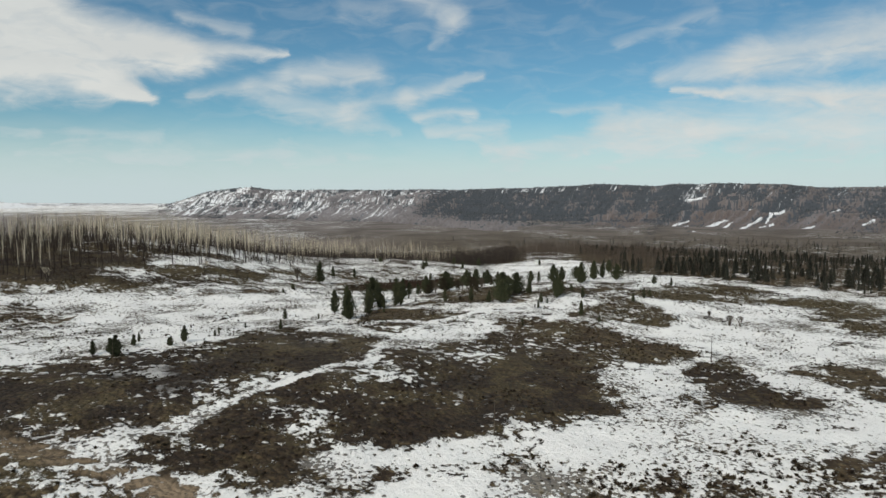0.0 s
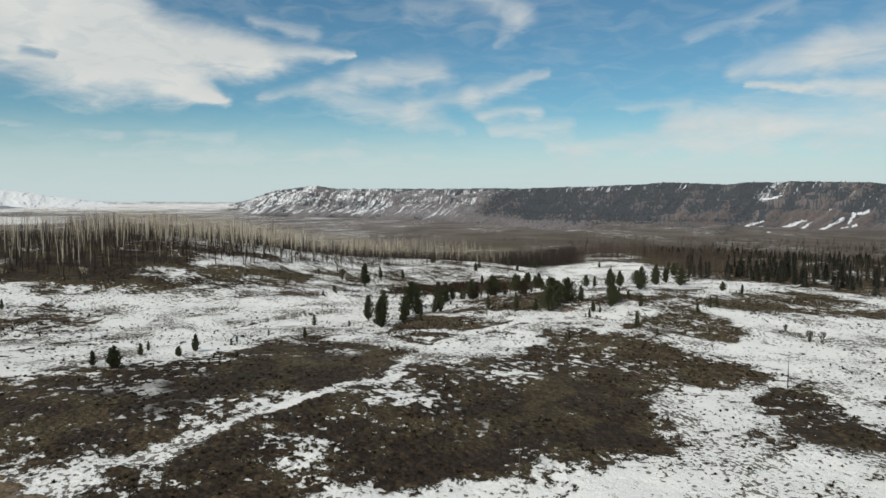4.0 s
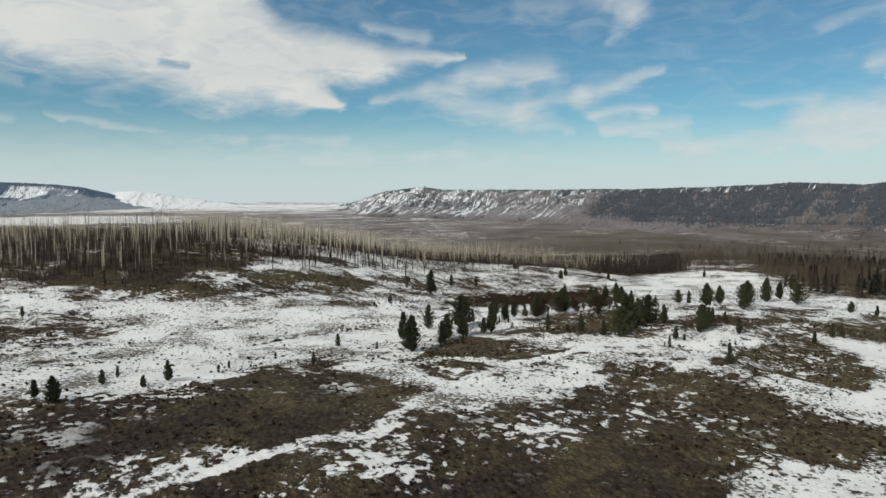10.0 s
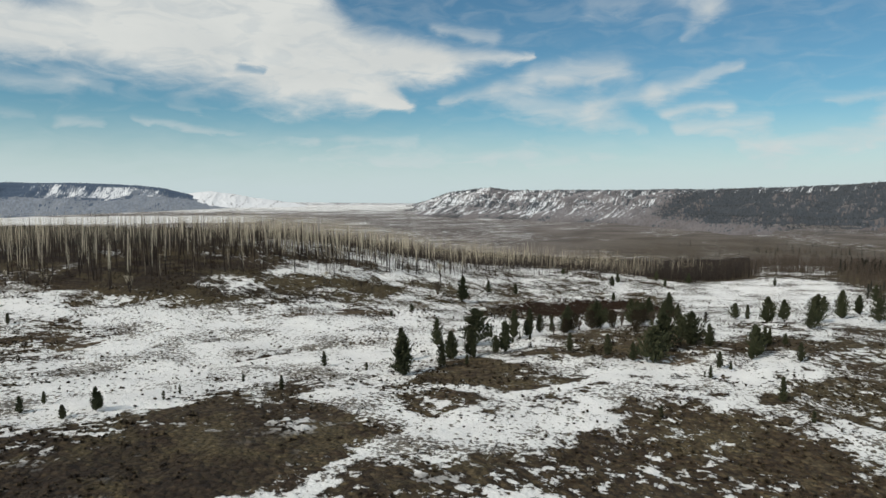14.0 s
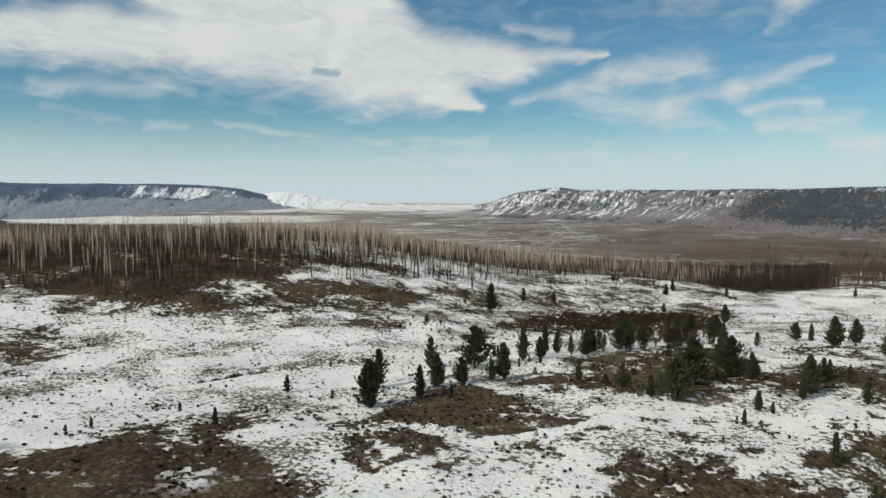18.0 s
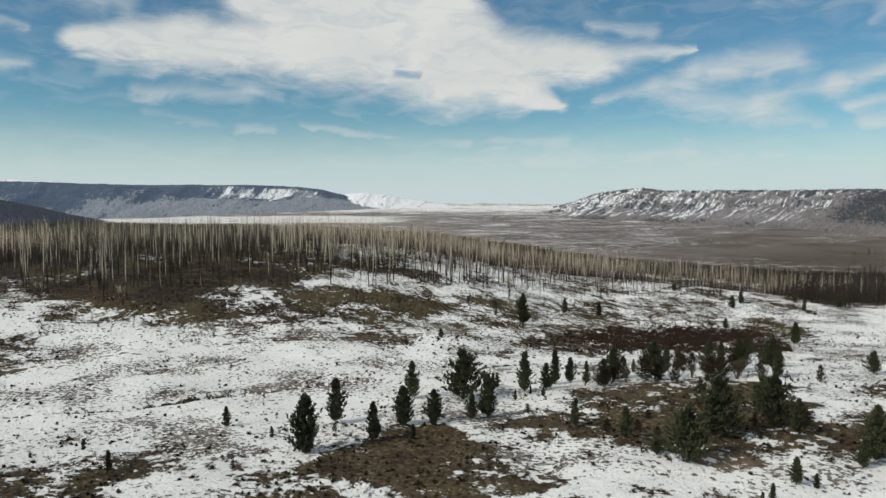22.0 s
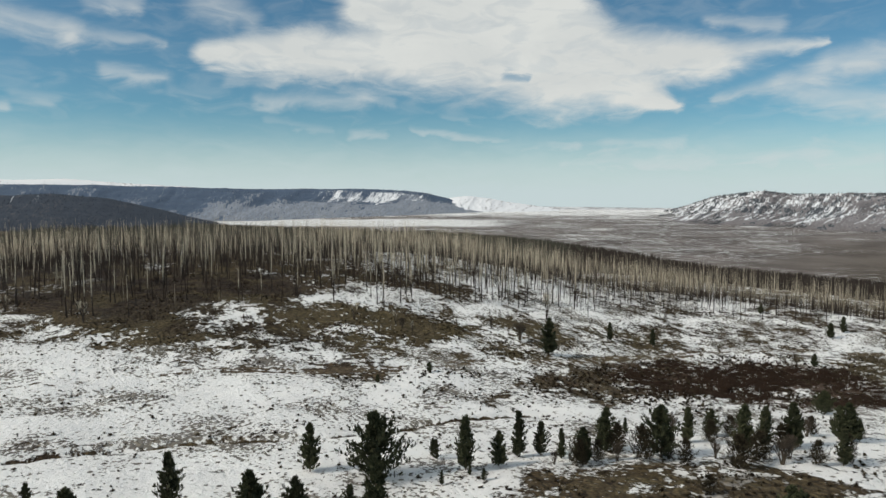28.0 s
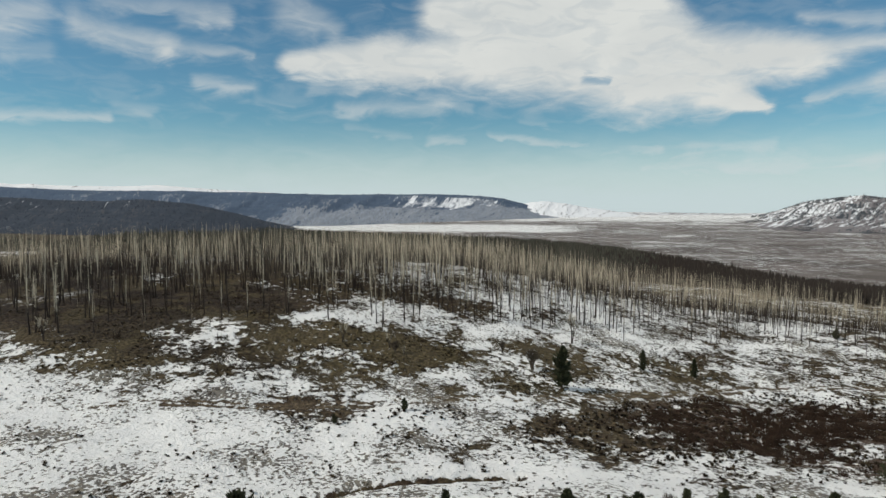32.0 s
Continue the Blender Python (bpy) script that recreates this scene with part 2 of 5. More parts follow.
def ground_material():
    m, t, b = material("snowy_sage_ground", 0.85)
    p = place(t)
    fine = noise_tex(t, p, 1.3, 6, 0.65)
    tiny = noise_tex(t, p, 4.0, 4, 0.7)
    wide = noise_tex(t, p, 0.12, 5, 0.6, 0.4)
    mid = noise_tex(t, p, 0.34, 5, 0.62, 0.6)
    large = noise_tex(t, p, 0.012, 5, 0.55, 0.5)
    clumps, clump_colour = cells_tex(t, p, 1.7)
    snow = attribute(t, "snow").outputs["Fac"]
    level = calc(t, "ADD", snow, calc(t, "MULTIPLY", calc(t, "SUBTRACT", fine, 0.5), 0.9))
    level = calc(t, "ADD", level, calc(t, "MULTIPLY", calc(t, "SUBTRACT", tiny, 0.5), 0.55))
    level = calc(t, "ADD", level, calc(t, "MULTIPLY", calc(t, "SUBTRACT", wide, 0.5), 0.8))
    level = calc(t, "ADD", level, calc(t, "MULTIPLY", calc(t, "SUBTRACT", mid, 0.5), 1.3))
    plain = attribute(t, "plain").outputs["Fac"]
    drifted = calc(t, "SUBTRACT", noise_tex(t, p, 0.0065, 8, 0.66, 0.6), 0.5)
    level = calc(t, "ADD", level, calc(t, "MULTIPLY", calc(t, "MULTIPLY", drifted, plain), 2.2))
    cover = ramp(t, level, 0.44, 0.51)
    tufts = ramp(t, calc(t, "ADD", noise_tex(t, p, 2.1, 3, 0.6), calc(t, "MULTIPLY", calc(t, "SUBTRACT", noise_tex(t, p, 0.09, 4, 0.6), 0.5), 1.0)), 0.575, 0.60)
    flecks = ramp(t, calc(t, "ADD", noise_tex(t, p, 0.8, 6, 0.66, 0.2), calc(t, "MULTIPLY", calc(t, "SUBTRACT", noise_tex(t, p, 0.08, 3, 0.6), 0.5), 0.9)), 0.60, 0.635)
    cover = calc(t, "MULTIPLY", cover, calc(t, "SUBTRACT", 1.0, calc(t, "MULTIPLY", tufts, 0.85)))
    dots, dot_colour = cells_tex(t, p, 0.85)
    pick_dot = t.nodes.new("ShaderNodeSeparateColor")
    link(t, dot_colour, pick_dot.inputs[0])
    sprig = calc(t, "MULTIPLY", ramp(t, calc(t, "ADD", pick_dot.outputs[0], wide), 0.98, 1.03), calc(t, "SUBTRACT", 1.0, ramp(t, calc(t, "ADD", dots, calc(t, "MULTIPLY", tiny, 0.5)), 0.42, 0.48)))
    cover = calc(t, "MULTIPLY", cover, calc(t, "SUBTRACT", 1.0, calc(t, "MULTIPLY", sprig, 0.85)))
    cover = calc(t, "MAXIMUM", cover, calc(t, "MULTIPLY", flecks, ramp(t, snow, 0.0, 0.2)))
    # dark red-brown and olive scrub in clumps over bare soil
    brown = mix(t, ramp(t, fine, 0.3, 0.7), (0.036, 0.022, 0.012), (0.124, 0.082, 0.045))
    olive = mix(t, ramp(t, tiny, 0.3, 0.7), (0.070, 0.054, 0.026), (0.200, 0.156, 0.080))
    soil = mix(t, ramp(t, calc(t, "ADD", mid, calc(t, "MULTIPLY", calc(t, "SUBTRACT", wide, 0.5), 0.8)), 0.46, 0.60), brown, olive)
    grass = mix(t, ramp(t, tiny, 0.3, 0.7), (0.082, 0.064, 0.026), (0.185, 0.145, 0.066))
    soil = mix(t, calc(t, "MULTIPLY", attribute(t, "grass").outputs["Fac"], ramp(t, fine, 0.3, 0.6)), soil, grass)
    # the burnt mask covers the forest floor, and the dark knolls and creek bed
    dark_soil = mix(t, ramp(t, fine, 0.35, 0.7), (0.016, 0.010, 0.007), (0.060, 0.039, 0.026))
    soil = mix(t, calc(t, "MULTIPLY", attribute(t, "burnt").outputs["Fac"], calc(t, "SUBTRACT", 1.0, calc(t, "MULTIPLY", ramp(t, wide, 0.46, 0.58), 0.65))), soil, dark_soil)
    # near-black painted between clumps and in fine pits, as shade inside dense scrub
    gap_shade = calc(t, "MAXIMUM", ramp(t, clumps, 0.25, 0.6), calc(t, "SUBTRACT", 1.0, ramp(t, tiny, 0.42, 0.56)))
    tint = t.nodes.new("ShaderNodeSeparateColor")
    link(t, clump_colour, tint.inputs[0])
    soil = mix(t, calc(t, "MULTIPLY", ramp(t, tint.outputs[0], 0.45, 0.95), calc(t, "MULTIPLY_ADD", attribute(t, "burnt").outputs["Fac"], -0.6, 0.7)), soil, (0.195, 0.150, 0.084))
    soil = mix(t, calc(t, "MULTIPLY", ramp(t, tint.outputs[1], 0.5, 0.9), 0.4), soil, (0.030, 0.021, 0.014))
    soil = mix(t, calc(t, "MULTIPLY", gap_shade, 0.42), soil, (0.008, 0.006, 0.0045))
    rust = mix(t, tiny, (0.050, 0.031, 0.022), (0.14, 0.092, 0.066))
    soil = mix(t, attribute(t, "rust").outputs["Fac"], soil, rust)
    sand = mix(t, fine, (0.19, 0.135, 0.085), (0.30, 0.235, 0.165))
    soil = mix(t, attribute(t, "sand").outputs["Fac"], soil, sand)
    steppe = mix(t, ramp(t, large, 0.35, 0.65), (0.108, 0.090, 0.082), (0.205, 0.178, 0.164))
    soil = mix(t, attribute(t, "plain").outputs["Fac"], soil, steppe)
    white = mix(t, ramp(t, wide, 0.3, 0.7), (0.81, 0.81, 0.80), (0.92, 0.92, 0.90))
    white = mix(t, calc(t, "MULTIPLY", ramp(t, tiny, 0.55, 0.78), 0.30), white, (0.40, 0.36, 0.30))
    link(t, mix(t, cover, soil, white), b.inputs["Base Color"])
    lumps = calc(t, "ADD", calc(t, "MULTIPLY", fine, 0.8), calc(t, "MULTIPLY", tiny, 0.35))
    lumps = calc(t, "SUBTRACT", lumps, calc(t, "MULTIPLY", calc(t, "MULTIPLY", clumps, 0.8), calc(t, "SUBTRACT", 1.0, cover)))
    bump(t, b, calc(t, "ADD", lumps, calc(t, "MULTIPLY", cover, 0.3)), 1.0, 0.5)
    return m


def mountain_material(name, bare, bare2, wood, wood2, earth=(0.125, 0.099, 0.090)):
    """Hillside by heading and height on the slope: scrub, dotted woods, and snow caught in the gullies."""
    m, t, b = material(name, 0.95)
    flow = attribute(t, "flow").outputs["Vector"]
    grid = attribute(t, "grid").outputs["Vector"]
    broad = noise_tex(t, grid, 0.75, 5, 0.62, 0.5)
    dots = noise_tex(t, grid, 5.5, 3, 0.55, 0.2)
    trail = noise_tex(t, flow, 2.6, 5, 0.62, 0.25)
    thin = noise_tex(t, flow, 8.0, 4, 0.6, 0.2)
    base = mix(t, ramp(t, broad, 0.32, 0.68), bare, bare2)
    base = mix(t, calc(t, "MULTIPLY", attribute(t, "earth").outputs["Fac"], ramp(t, trail, 0.25, 0.55)), base, mix(t, thin, earth, tuple(v * 1.35 for v in earth)))
    base = mix(t, ramp(t, dots, 0.38, 0.66), mix(t, 0.3, base, (0.03, 0.028, 0.028)), base)
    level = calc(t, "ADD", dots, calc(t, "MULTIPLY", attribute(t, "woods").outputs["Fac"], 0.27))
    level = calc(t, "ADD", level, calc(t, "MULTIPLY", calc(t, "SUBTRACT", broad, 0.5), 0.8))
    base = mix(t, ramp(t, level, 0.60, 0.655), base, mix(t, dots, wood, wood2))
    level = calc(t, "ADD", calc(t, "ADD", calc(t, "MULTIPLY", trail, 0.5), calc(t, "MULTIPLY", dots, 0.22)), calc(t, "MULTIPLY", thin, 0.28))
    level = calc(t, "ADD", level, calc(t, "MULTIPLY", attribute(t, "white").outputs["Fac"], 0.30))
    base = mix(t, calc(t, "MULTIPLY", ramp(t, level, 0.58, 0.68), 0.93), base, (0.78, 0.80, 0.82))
    link(t, base, b.inputs["Base Color"])
    return m


def needle_material(name, a, c):
    m, t, b = material(name, 0.75)
    info = t.nodes.new("ShaderNodeObjectInfo").outputs["Random"]
    isle = t.nodes.new("ShaderNodeNewGeometry").outputs["Random Per Island"]
    col = mix(t, isle, a, c)
    col = mix(t, calc(t, "MULTIPLY", info, 0.5), col, tuple(v * 0.55 for v in a))
    link(t, col, b.inputs["Base Color"])
    return m


def bark_material():
    m, t, b = material("bark", 0.95)
    p = place(t)
    link(t, mix(t, noise_tex(t, p, 9.0, 5, 0.7), (0.05, 0.038, 0.03), (0.17, 0.135, 0.105)), b.inputs["Base Color"])
    return m


def dead_wood_material():
    """Weathered grey snags, charred from the foot up to the height where the fire ran."""
    m, t, b = material("burnt_snag", 0.9)
    up = attribute(t, "up").outputs["Fac"]
    isle = t.nodes.new("ShaderNodeNewGeometry").outputs["Random Per Island"]
    info = t.nodes.new("ShaderNodeObjectInfo").outputs["Random"]
    p = place(t)
    grain = noise_tex(t, p, 3.0, 5, 0.7)
    pale = mix(t, grain, (0.39, 0.345, 0.26), (0.66, 0.595, 0.465))
    pale = mix(t, calc(t, "MULTIPLY", ramp(t, isle, 0.84, 0.97), 0.8), pale, (0.07, 0.055, 0.045))
    line = calc(t, "ADD", calc(t, "ADD", up, calc(t, "MULTIPLY", calc(t, "SUBTRACT", grain, 0.5), 0.5)), calc(t, "MULTIPLY", calc(t, "SUBTRACT", isle, 0.5), 0.5))
    line = calc(t, "ADD", line, calc(t, "MULTIPLY", calc(t, "SUBTRACT", info, 0.5), 0.15))
    link(t, mix(t, ramp(t, line, 0.34, 0.62), (0.030, 0.023, 0.019), pale), b.inputs["Base Color"])
    return m


def scrub_material(name, a, c, frost=0.0):
    m, t, b = material(name, 0.95)
    isle = t.nodes.new("ShaderNodeNewGeometry").outputs["Random Per Island"]
    p = place(t)
    n = noise_tex(t, p, 6.0, 4, 0.7)
    col = mix(t, isle, a, c)
    col = mix(t, ramp(t, n, 0.35, 0.7), tuple(v * 0.45 for v in a), col)
    link(t, col, b.inputs["Base Color"])
    bump(t, b, n, 1.0, 0.2)
    return m


GROUND = ground_material()
BARK = bark_material()
SNAG = dead_wood_material()
NEEDLES = needle_material("pine_needles", (0.032, 0.039, 0.020), (0.094, 0.098, 0.050))
PALE_NEEDLES = needle_material("thin_pine_needles", (0.044, 0.050, 0.026), (0.105, 0.105, 0.058))
FAR_NEEDLES = needle_material("far_conifer_needles", (0.040, 0.042, 0.032), (0.090, 0.086, 0.066))
# grey-blue of the ridge pines: distance haze mixed into the base colour
HILL_NEEDLES = needle_material("hazy_hillside_conifers", (0.036, 0.042, 0.048), (0.085, 0.090, 0.096))
# needles tinted blue to stand in for the air between
HAZE_BLUE_NEEDLES = needle_material("haze_blue_conifers", (0.050, 0.080, 0.130), (0.082, 0.116, 0.172))
# navy cast of the foothill pines is haze put into their colour
FOOTHILL_NEEDLES = needle_material("hazy_foothill_conifers", (0.022, 0.031, 0.050), (0.046, 0.058, 0.080))
TWIGS = scrub_material("bare_twigs", (0.10, 0.08, 0.06), (0.22, 0.18, 0.14))
OLIVE_TWIGS = scrub_material("olive_brown_twigs", (0.050, 0.040, 0.024), (0.115, 0.092, 0.056))
DARK_ASPEN = scrub_material("valley_aspen_twigs", (0.052, 0.042, 0.035), (0.095, 0.078, 0.066))
ASPEN = scrub_material("bare_aspen_twigs", (0.100, 0.078, 0.060), (0.19, 0.150, 0.120))
SAGE = scrub_material("sagebrush_twigs", (0.070, 0.055, 0.034), (0.19, 0.150, 0.094))
DARK_SAGE = scrub_material("dark_scrub_twigs", (0.036, 0.025, 0.016), (0.095, 0.066, 0.043))
WILLOW = scrub_material("rusty_willow_twigs", (0.046, 0.028, 0.018), (0.108, 0.066, 0.044))
# lifted greys and blue-grey woods hold the ridge's aerial haze in their colour
RIDGE = mountain_material("hazy_ridge_scrub_and_snow", (0.170, 0.155, 0.158), (0.300, 0.280, 0.285), (0.040, 0.048, 0.058), (0.080, 0.088, 0.098))
# slopes and woods painted pale blue: the far haze is in these colours
HAZY_WOODED = mountain_material("hazy_wooded_mountain", (0.215, 0.248, 0.300), (0.290, 0.318, 0.360), (0.050, 0.078, 0.125), (0.082, 0.115, 0.168))
# dark woods with bluish haze painted into slope and tree colours
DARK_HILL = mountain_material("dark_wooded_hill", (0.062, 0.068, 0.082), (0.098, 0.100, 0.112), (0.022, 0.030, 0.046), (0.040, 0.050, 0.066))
SNOWY = mountain_material("snow_mound", (0.36, 0.35, 0.36), (0.46, 0.45, 0.46), (0.26, 0.27, 0.29), (0.32, 0.33, 0.35))

# ---------------------------------------------------------------- the land
def step(v, lo, hi):
    k = np.clip((np.asarray(v, float) - lo) / (hi - lo), 0, 1)
    return k * k * (3 - 2 * k)


LATTICE = np.random.RandomState(7).rand(256, 256)


def value_noise(x, y):
    i, j = np.floor(x).astype(int), np.floor(y).astype(int)
    u, v = x - i, y - j
    u, v = u * u * (3 - 2 * u), v * v * (3 - 2 * v)
    g = lambda a, b: LATTICE[a % 256, b % 256]
    return (g(i, j) * (1 - u) + g(i + 1, j) * u) * (1 - v) + (g(i, j + 1) * (1 - u) + g(i + 1, j + 1) * u) * v


def fractal(x, y, size, octaves=4):
    x, y = np.asarray(x, float) / size + 31.7, np.asarray(y, float) / size + 17.3
    total, gain, most = 0, 1.0, 0
    for _ in range(octaves):
        total, most = total + gain * value_noise(x, y), most + gain
        x, y, gain = x * 2.03 + 5.1, y * 2.03 + 9.7, gain * 0.55
    return total / most


# swells and hollows of the meadow, on a lattice 37.5 m wide
RELIEF = [
    (0.2, 0.5, 0.1, -1.4, -4.3, -2.6, -1.6, -1.2, -0.1),
    (1.0, 2.0, 1.1, 2.9, 1.3, -0.6, -0.4, -1.2, -0.2),
    (2.0, 1.4, -1.7, -1.1, 0.8, -1.7, -1.6, -0.9, -0.1),
    (2.2, 1.3, 1.2, -1.4, -0.4, 2.4, -0.6, -1.1, -0.2),
    (4.0, 2.5, 1.6, -0.4, -0.8, 1.2, -0.5, -1.1, -0.3),
    (3.2, 2.4, 2.1, -1.6, -3.0, -0.2, -0.1, -0.5, -0.2),
    (3.2, 2.5, 2.7, -0.8, -2.0, -1.3, -1.0, -0.4, -0.1),
    (3.6, 2.1, -0.4, -0.9, -0.1, -3.0, -2.3, -0.6, -0.1),
    (1.1, 0.5, -0.5, 0.0, 0.3, -1.6, -1.1, -0.3, -0.0),
]
LEFT_KNOLL = [(-42, 64), (-45, 71), (-42, 77), (-40, 89), (-34, 100), (-30, 122), (-22, 113), (-12, 103), (-13, 93), (-18, 86), (-21, 80), (-25, 76), (-26, 69), (-31, 64), (-36, 62), (-38, 61)]
BIG_KNOLL = [(-29, 63), (-26, 66), (-20, 76), (-16, 85), (-10, 94), (-4, 102), (7, 117), (17, 112), (23, 105), (23, 89), (21, 81), (14, 77), (10, 68), (4, 68), (-4, 65), (-10, 63), (-16, 60), (-15, 57), (-17, 56), (-24, 58), (-30, 60)]
EAST_STREAKS = [(7, 114), (12, 125), (21, 126), (30, 120), (40, 114), (38, 106), (29, 100), (20, 99), (16, 110)]
EAST_BLOB = [(37, 99), (45, 105), (47, 100), (48, 87), (46, 84), (37, 84), (34, 89)]
FAR_EAST = [(52, 101), (63, 107), (68, 102), (58, 86), (54, 89)]
EAST_SLOPE = [(29, 141), (46, 148), (49, 138), (43, 127), (30, 126)]
EAST_SLOPE_BACK = [(37, 164), (83, 211), (97, 187), (107, 161), (84, 126), (79, 130), (86, 164), (55, 155)]
SOUTH_SCRUB = [(3, 64), (7, 67), (10, 66), (9, 63), (5, 62)]
MID_A = [(-17, 128), (-16, 143), (-7, 140), (0, 131), (4, 124), (0, 122), (-8, 126), (-13, 123)]
MID_B = [(-10, 115), (-5, 120), (-1, 116), (-5, 112)]
MID_C = [(-2, 132), (3, 135), (8, 133), (4, 128), (0, 129)]
MID_D = [(7, 123), (16, 131), (21, 129), (29, 128), (34, 119), (31, 115), (22, 112), (16, 115), (11, 116)]
MID_E = [(-8, 93), (-5, 100), (1, 107), (7, 106), (10, 101), (8, 96), (-7, 89)]
MID_F = [(-13, 118), (-10, 124), (-3, 120), (-1, 114), (-7, 110)]
MID_G = [(7, 123), (9, 127), (13, 127), (13, 123), (8, 120)]
MID_H = [(23, 136), (28, 142), (34, 139), (33, 131), (30, 130)]
PINE_SHELF = [(-17, 122), (-18, 128), (-17, 132), (-13, 139), (-8, 140), (-2, 137), (0, 133), (-16, 121)]
PINE_KNOLL = [(-7, 146), (-5, 153), (-4, 167), (2, 176), (15, 179), (23, 161), (26, 163), (26, 154), (16, 145), (12, 144), (6, 148), (0, 143)]
WILLOWS = [(-25, 216), (-28, 227), (-26, 240), (-20, 240), (-9, 259), (3, 256), (9, 247), (12, 229), (2, 218), (-11, 219), (-16, 210)]
BURNT_EDGE = [(-80, 166), (-74, 168), (-67, 173), (-58, 184), (-56, 195), (-52, 213), (-65, 220), (-78, 200), (-82, 190), (-77, 177)]
BURNT_CORE = [(-527, 257), (-140, 157), (-127, 160), (-111, 159), (-98, 164), (-80, 166), (-77, 176), (-82, 190), (-88, 200), (-103, 204), (-113, 198), (-114, 186), (-138, 187), (-677, 368)]
OLIVE_MEADOW = [(-16, 263), (-2, 280), (15, 273), (14, 253), (-2, 246)]
BARE_SAND = [(11, 142), (13, 146), (18, 147), (18, 144), (14, 141)]
NORTH_SNOWFIELD = [(14, 294), (35, 327), (63, 328), (59, 298), (40, 283), (17, 276)]
WEST_STREAKS = [(-90, 125), (-86, 137), (-75, 135), (-55, 104), (-61, 92)]
FOREST_FRONT = [(-132, 122), (-119, 143), (-96, 158), (-93, 181), (-85, 200), (-74, 213), (-67, 243), (-48, 264), (-33, 288), (-14, 306), (-2, 315)]
CREEK_A = [(-53, 119), (-50, 124), (-46, 129), (-46, 132)]
CREEK_B = [(-37, 151), (-33, 155), (-30, 159), (-29, 162), (-26, 168), (-25, 172), (-24, 175), (-22, 179), (-21, 182), (-19, 186)]
TRACK = [(-72, 123), (-70, 139), (-67, 150), (-63, 160), (-52, 175), (-47, 186), (-42, 201), (-36, 219), (-24, 253), (-12, 271), (3, 282)]
ROAD = [(-50, 62), (-41, 60), (-35, 58), (-27, 56), (-21, 54)]
SNOW_PATH = [(-35, 60), (-31, 62), (-27, 66), (-23, 75), (-16, 85), (-11, 90), (-9, 103), (-3, 123), (9, 139)]
PINES_CREEK = [(-18.3, 128.9, 5.6, 'b'), (-22.5, 137.8, 5.0, 'm'), (-15.1, 135.0, 4.0, 'n'), (-15.8, 140.9, 4.3, 'b'), (-13.5, 143.4, 3.5, 'b'), (-12.7, 142.1, 2.8, 'n'), (-10.5, 146.3, 2.9, 'm'), (-9.5, 148.0, 5.0, 'm'), (-31.0, 130.2, 2.2, 'n'), (-24.5, 130.5, 1.1, 's'), (-34.9, 117.2, 1.0, 's'), (-28.3, 115.7, 1.9, 'n'), (-12.3, 137.8, 1.6, 'n'), (0.4, 148.7, 3.0, 'm')]
PINES_ROW = [(-21.9, 151.0, 4.7, 'm'), (-16.4, 154.2, 6.1, 'b'), (-15.7, 161.6, 2.1, 'n'), (-11.3, 160.9, 5.2, 'm'), (-9.7, 163.9, 3.5, 'm'), (-10.1, 167.7, 4.8, 'n'), (-8.7, 169.5, 3.5, 'm'), (-6.5, 169.9, 3.1, 'n'), (-4.1, 169.9, 3.6, 'b'), (-4.6, 175.2, 4.6, 'b'), (-6.7, 183.7, 1.9, 'n'), (-3.8, 181.8, 2.1, 'n'), (0.8, 176.5, 5.2, 'b'), (0.3, 184.3, 3.9, 'n'), (0.7, 189.9, 3.1, 'b'), (6.4, 183.3, 5.0, 'm'), (7.3, 187.0, 4.4, 'm'), (9.4, 189.2, 4.8, 'b'), (12.0, 197.1, 3.8, 'm'), (15.0, 184.3, 3.6, 'n'), (13.9, 197.5, 2.6, 'm')]
PINES_KNOLL = [(13.4, 152.3, 5.8, 'b'), (12.7, 143.8, 5.0, 'b'), (6.1, 147.2, 3.2, 'n'), (9.9, 144.3, 2.7, 'm'), (17.4, 159.5, 5.2, 'b'), (20.1, 156.5, 3.6, 'm'), (15.8, 164.0, 3.9, 'b'), (26.4, 157.2, 3.8, 'b'), (25.5, 150.7, 2.6, 'm'), (28.1, 160.7, 2.8, 'm'), (21.1, 143.9, 2.3, 'm'), (19.9, 139.7, 1.8, 'n'), (19.2, 139.7, 0.8, 's'), (22.5, 144.3, 1.3, 'n'), (26.4, 153.4, 4.3, 'b'), (28.7, 160.6, 2.7, 'n'), (31.0, 161.8, 1.9, 'm'), (31.9, 152.8, 2.8, 'n'), (27.5, 133.0, 3.1, 'n'), (14.6, 122.8, 1.3, 's'), (29.8, 127.3, 1.3, 's'), (13.0, 196.8, 4.3, 'b')]
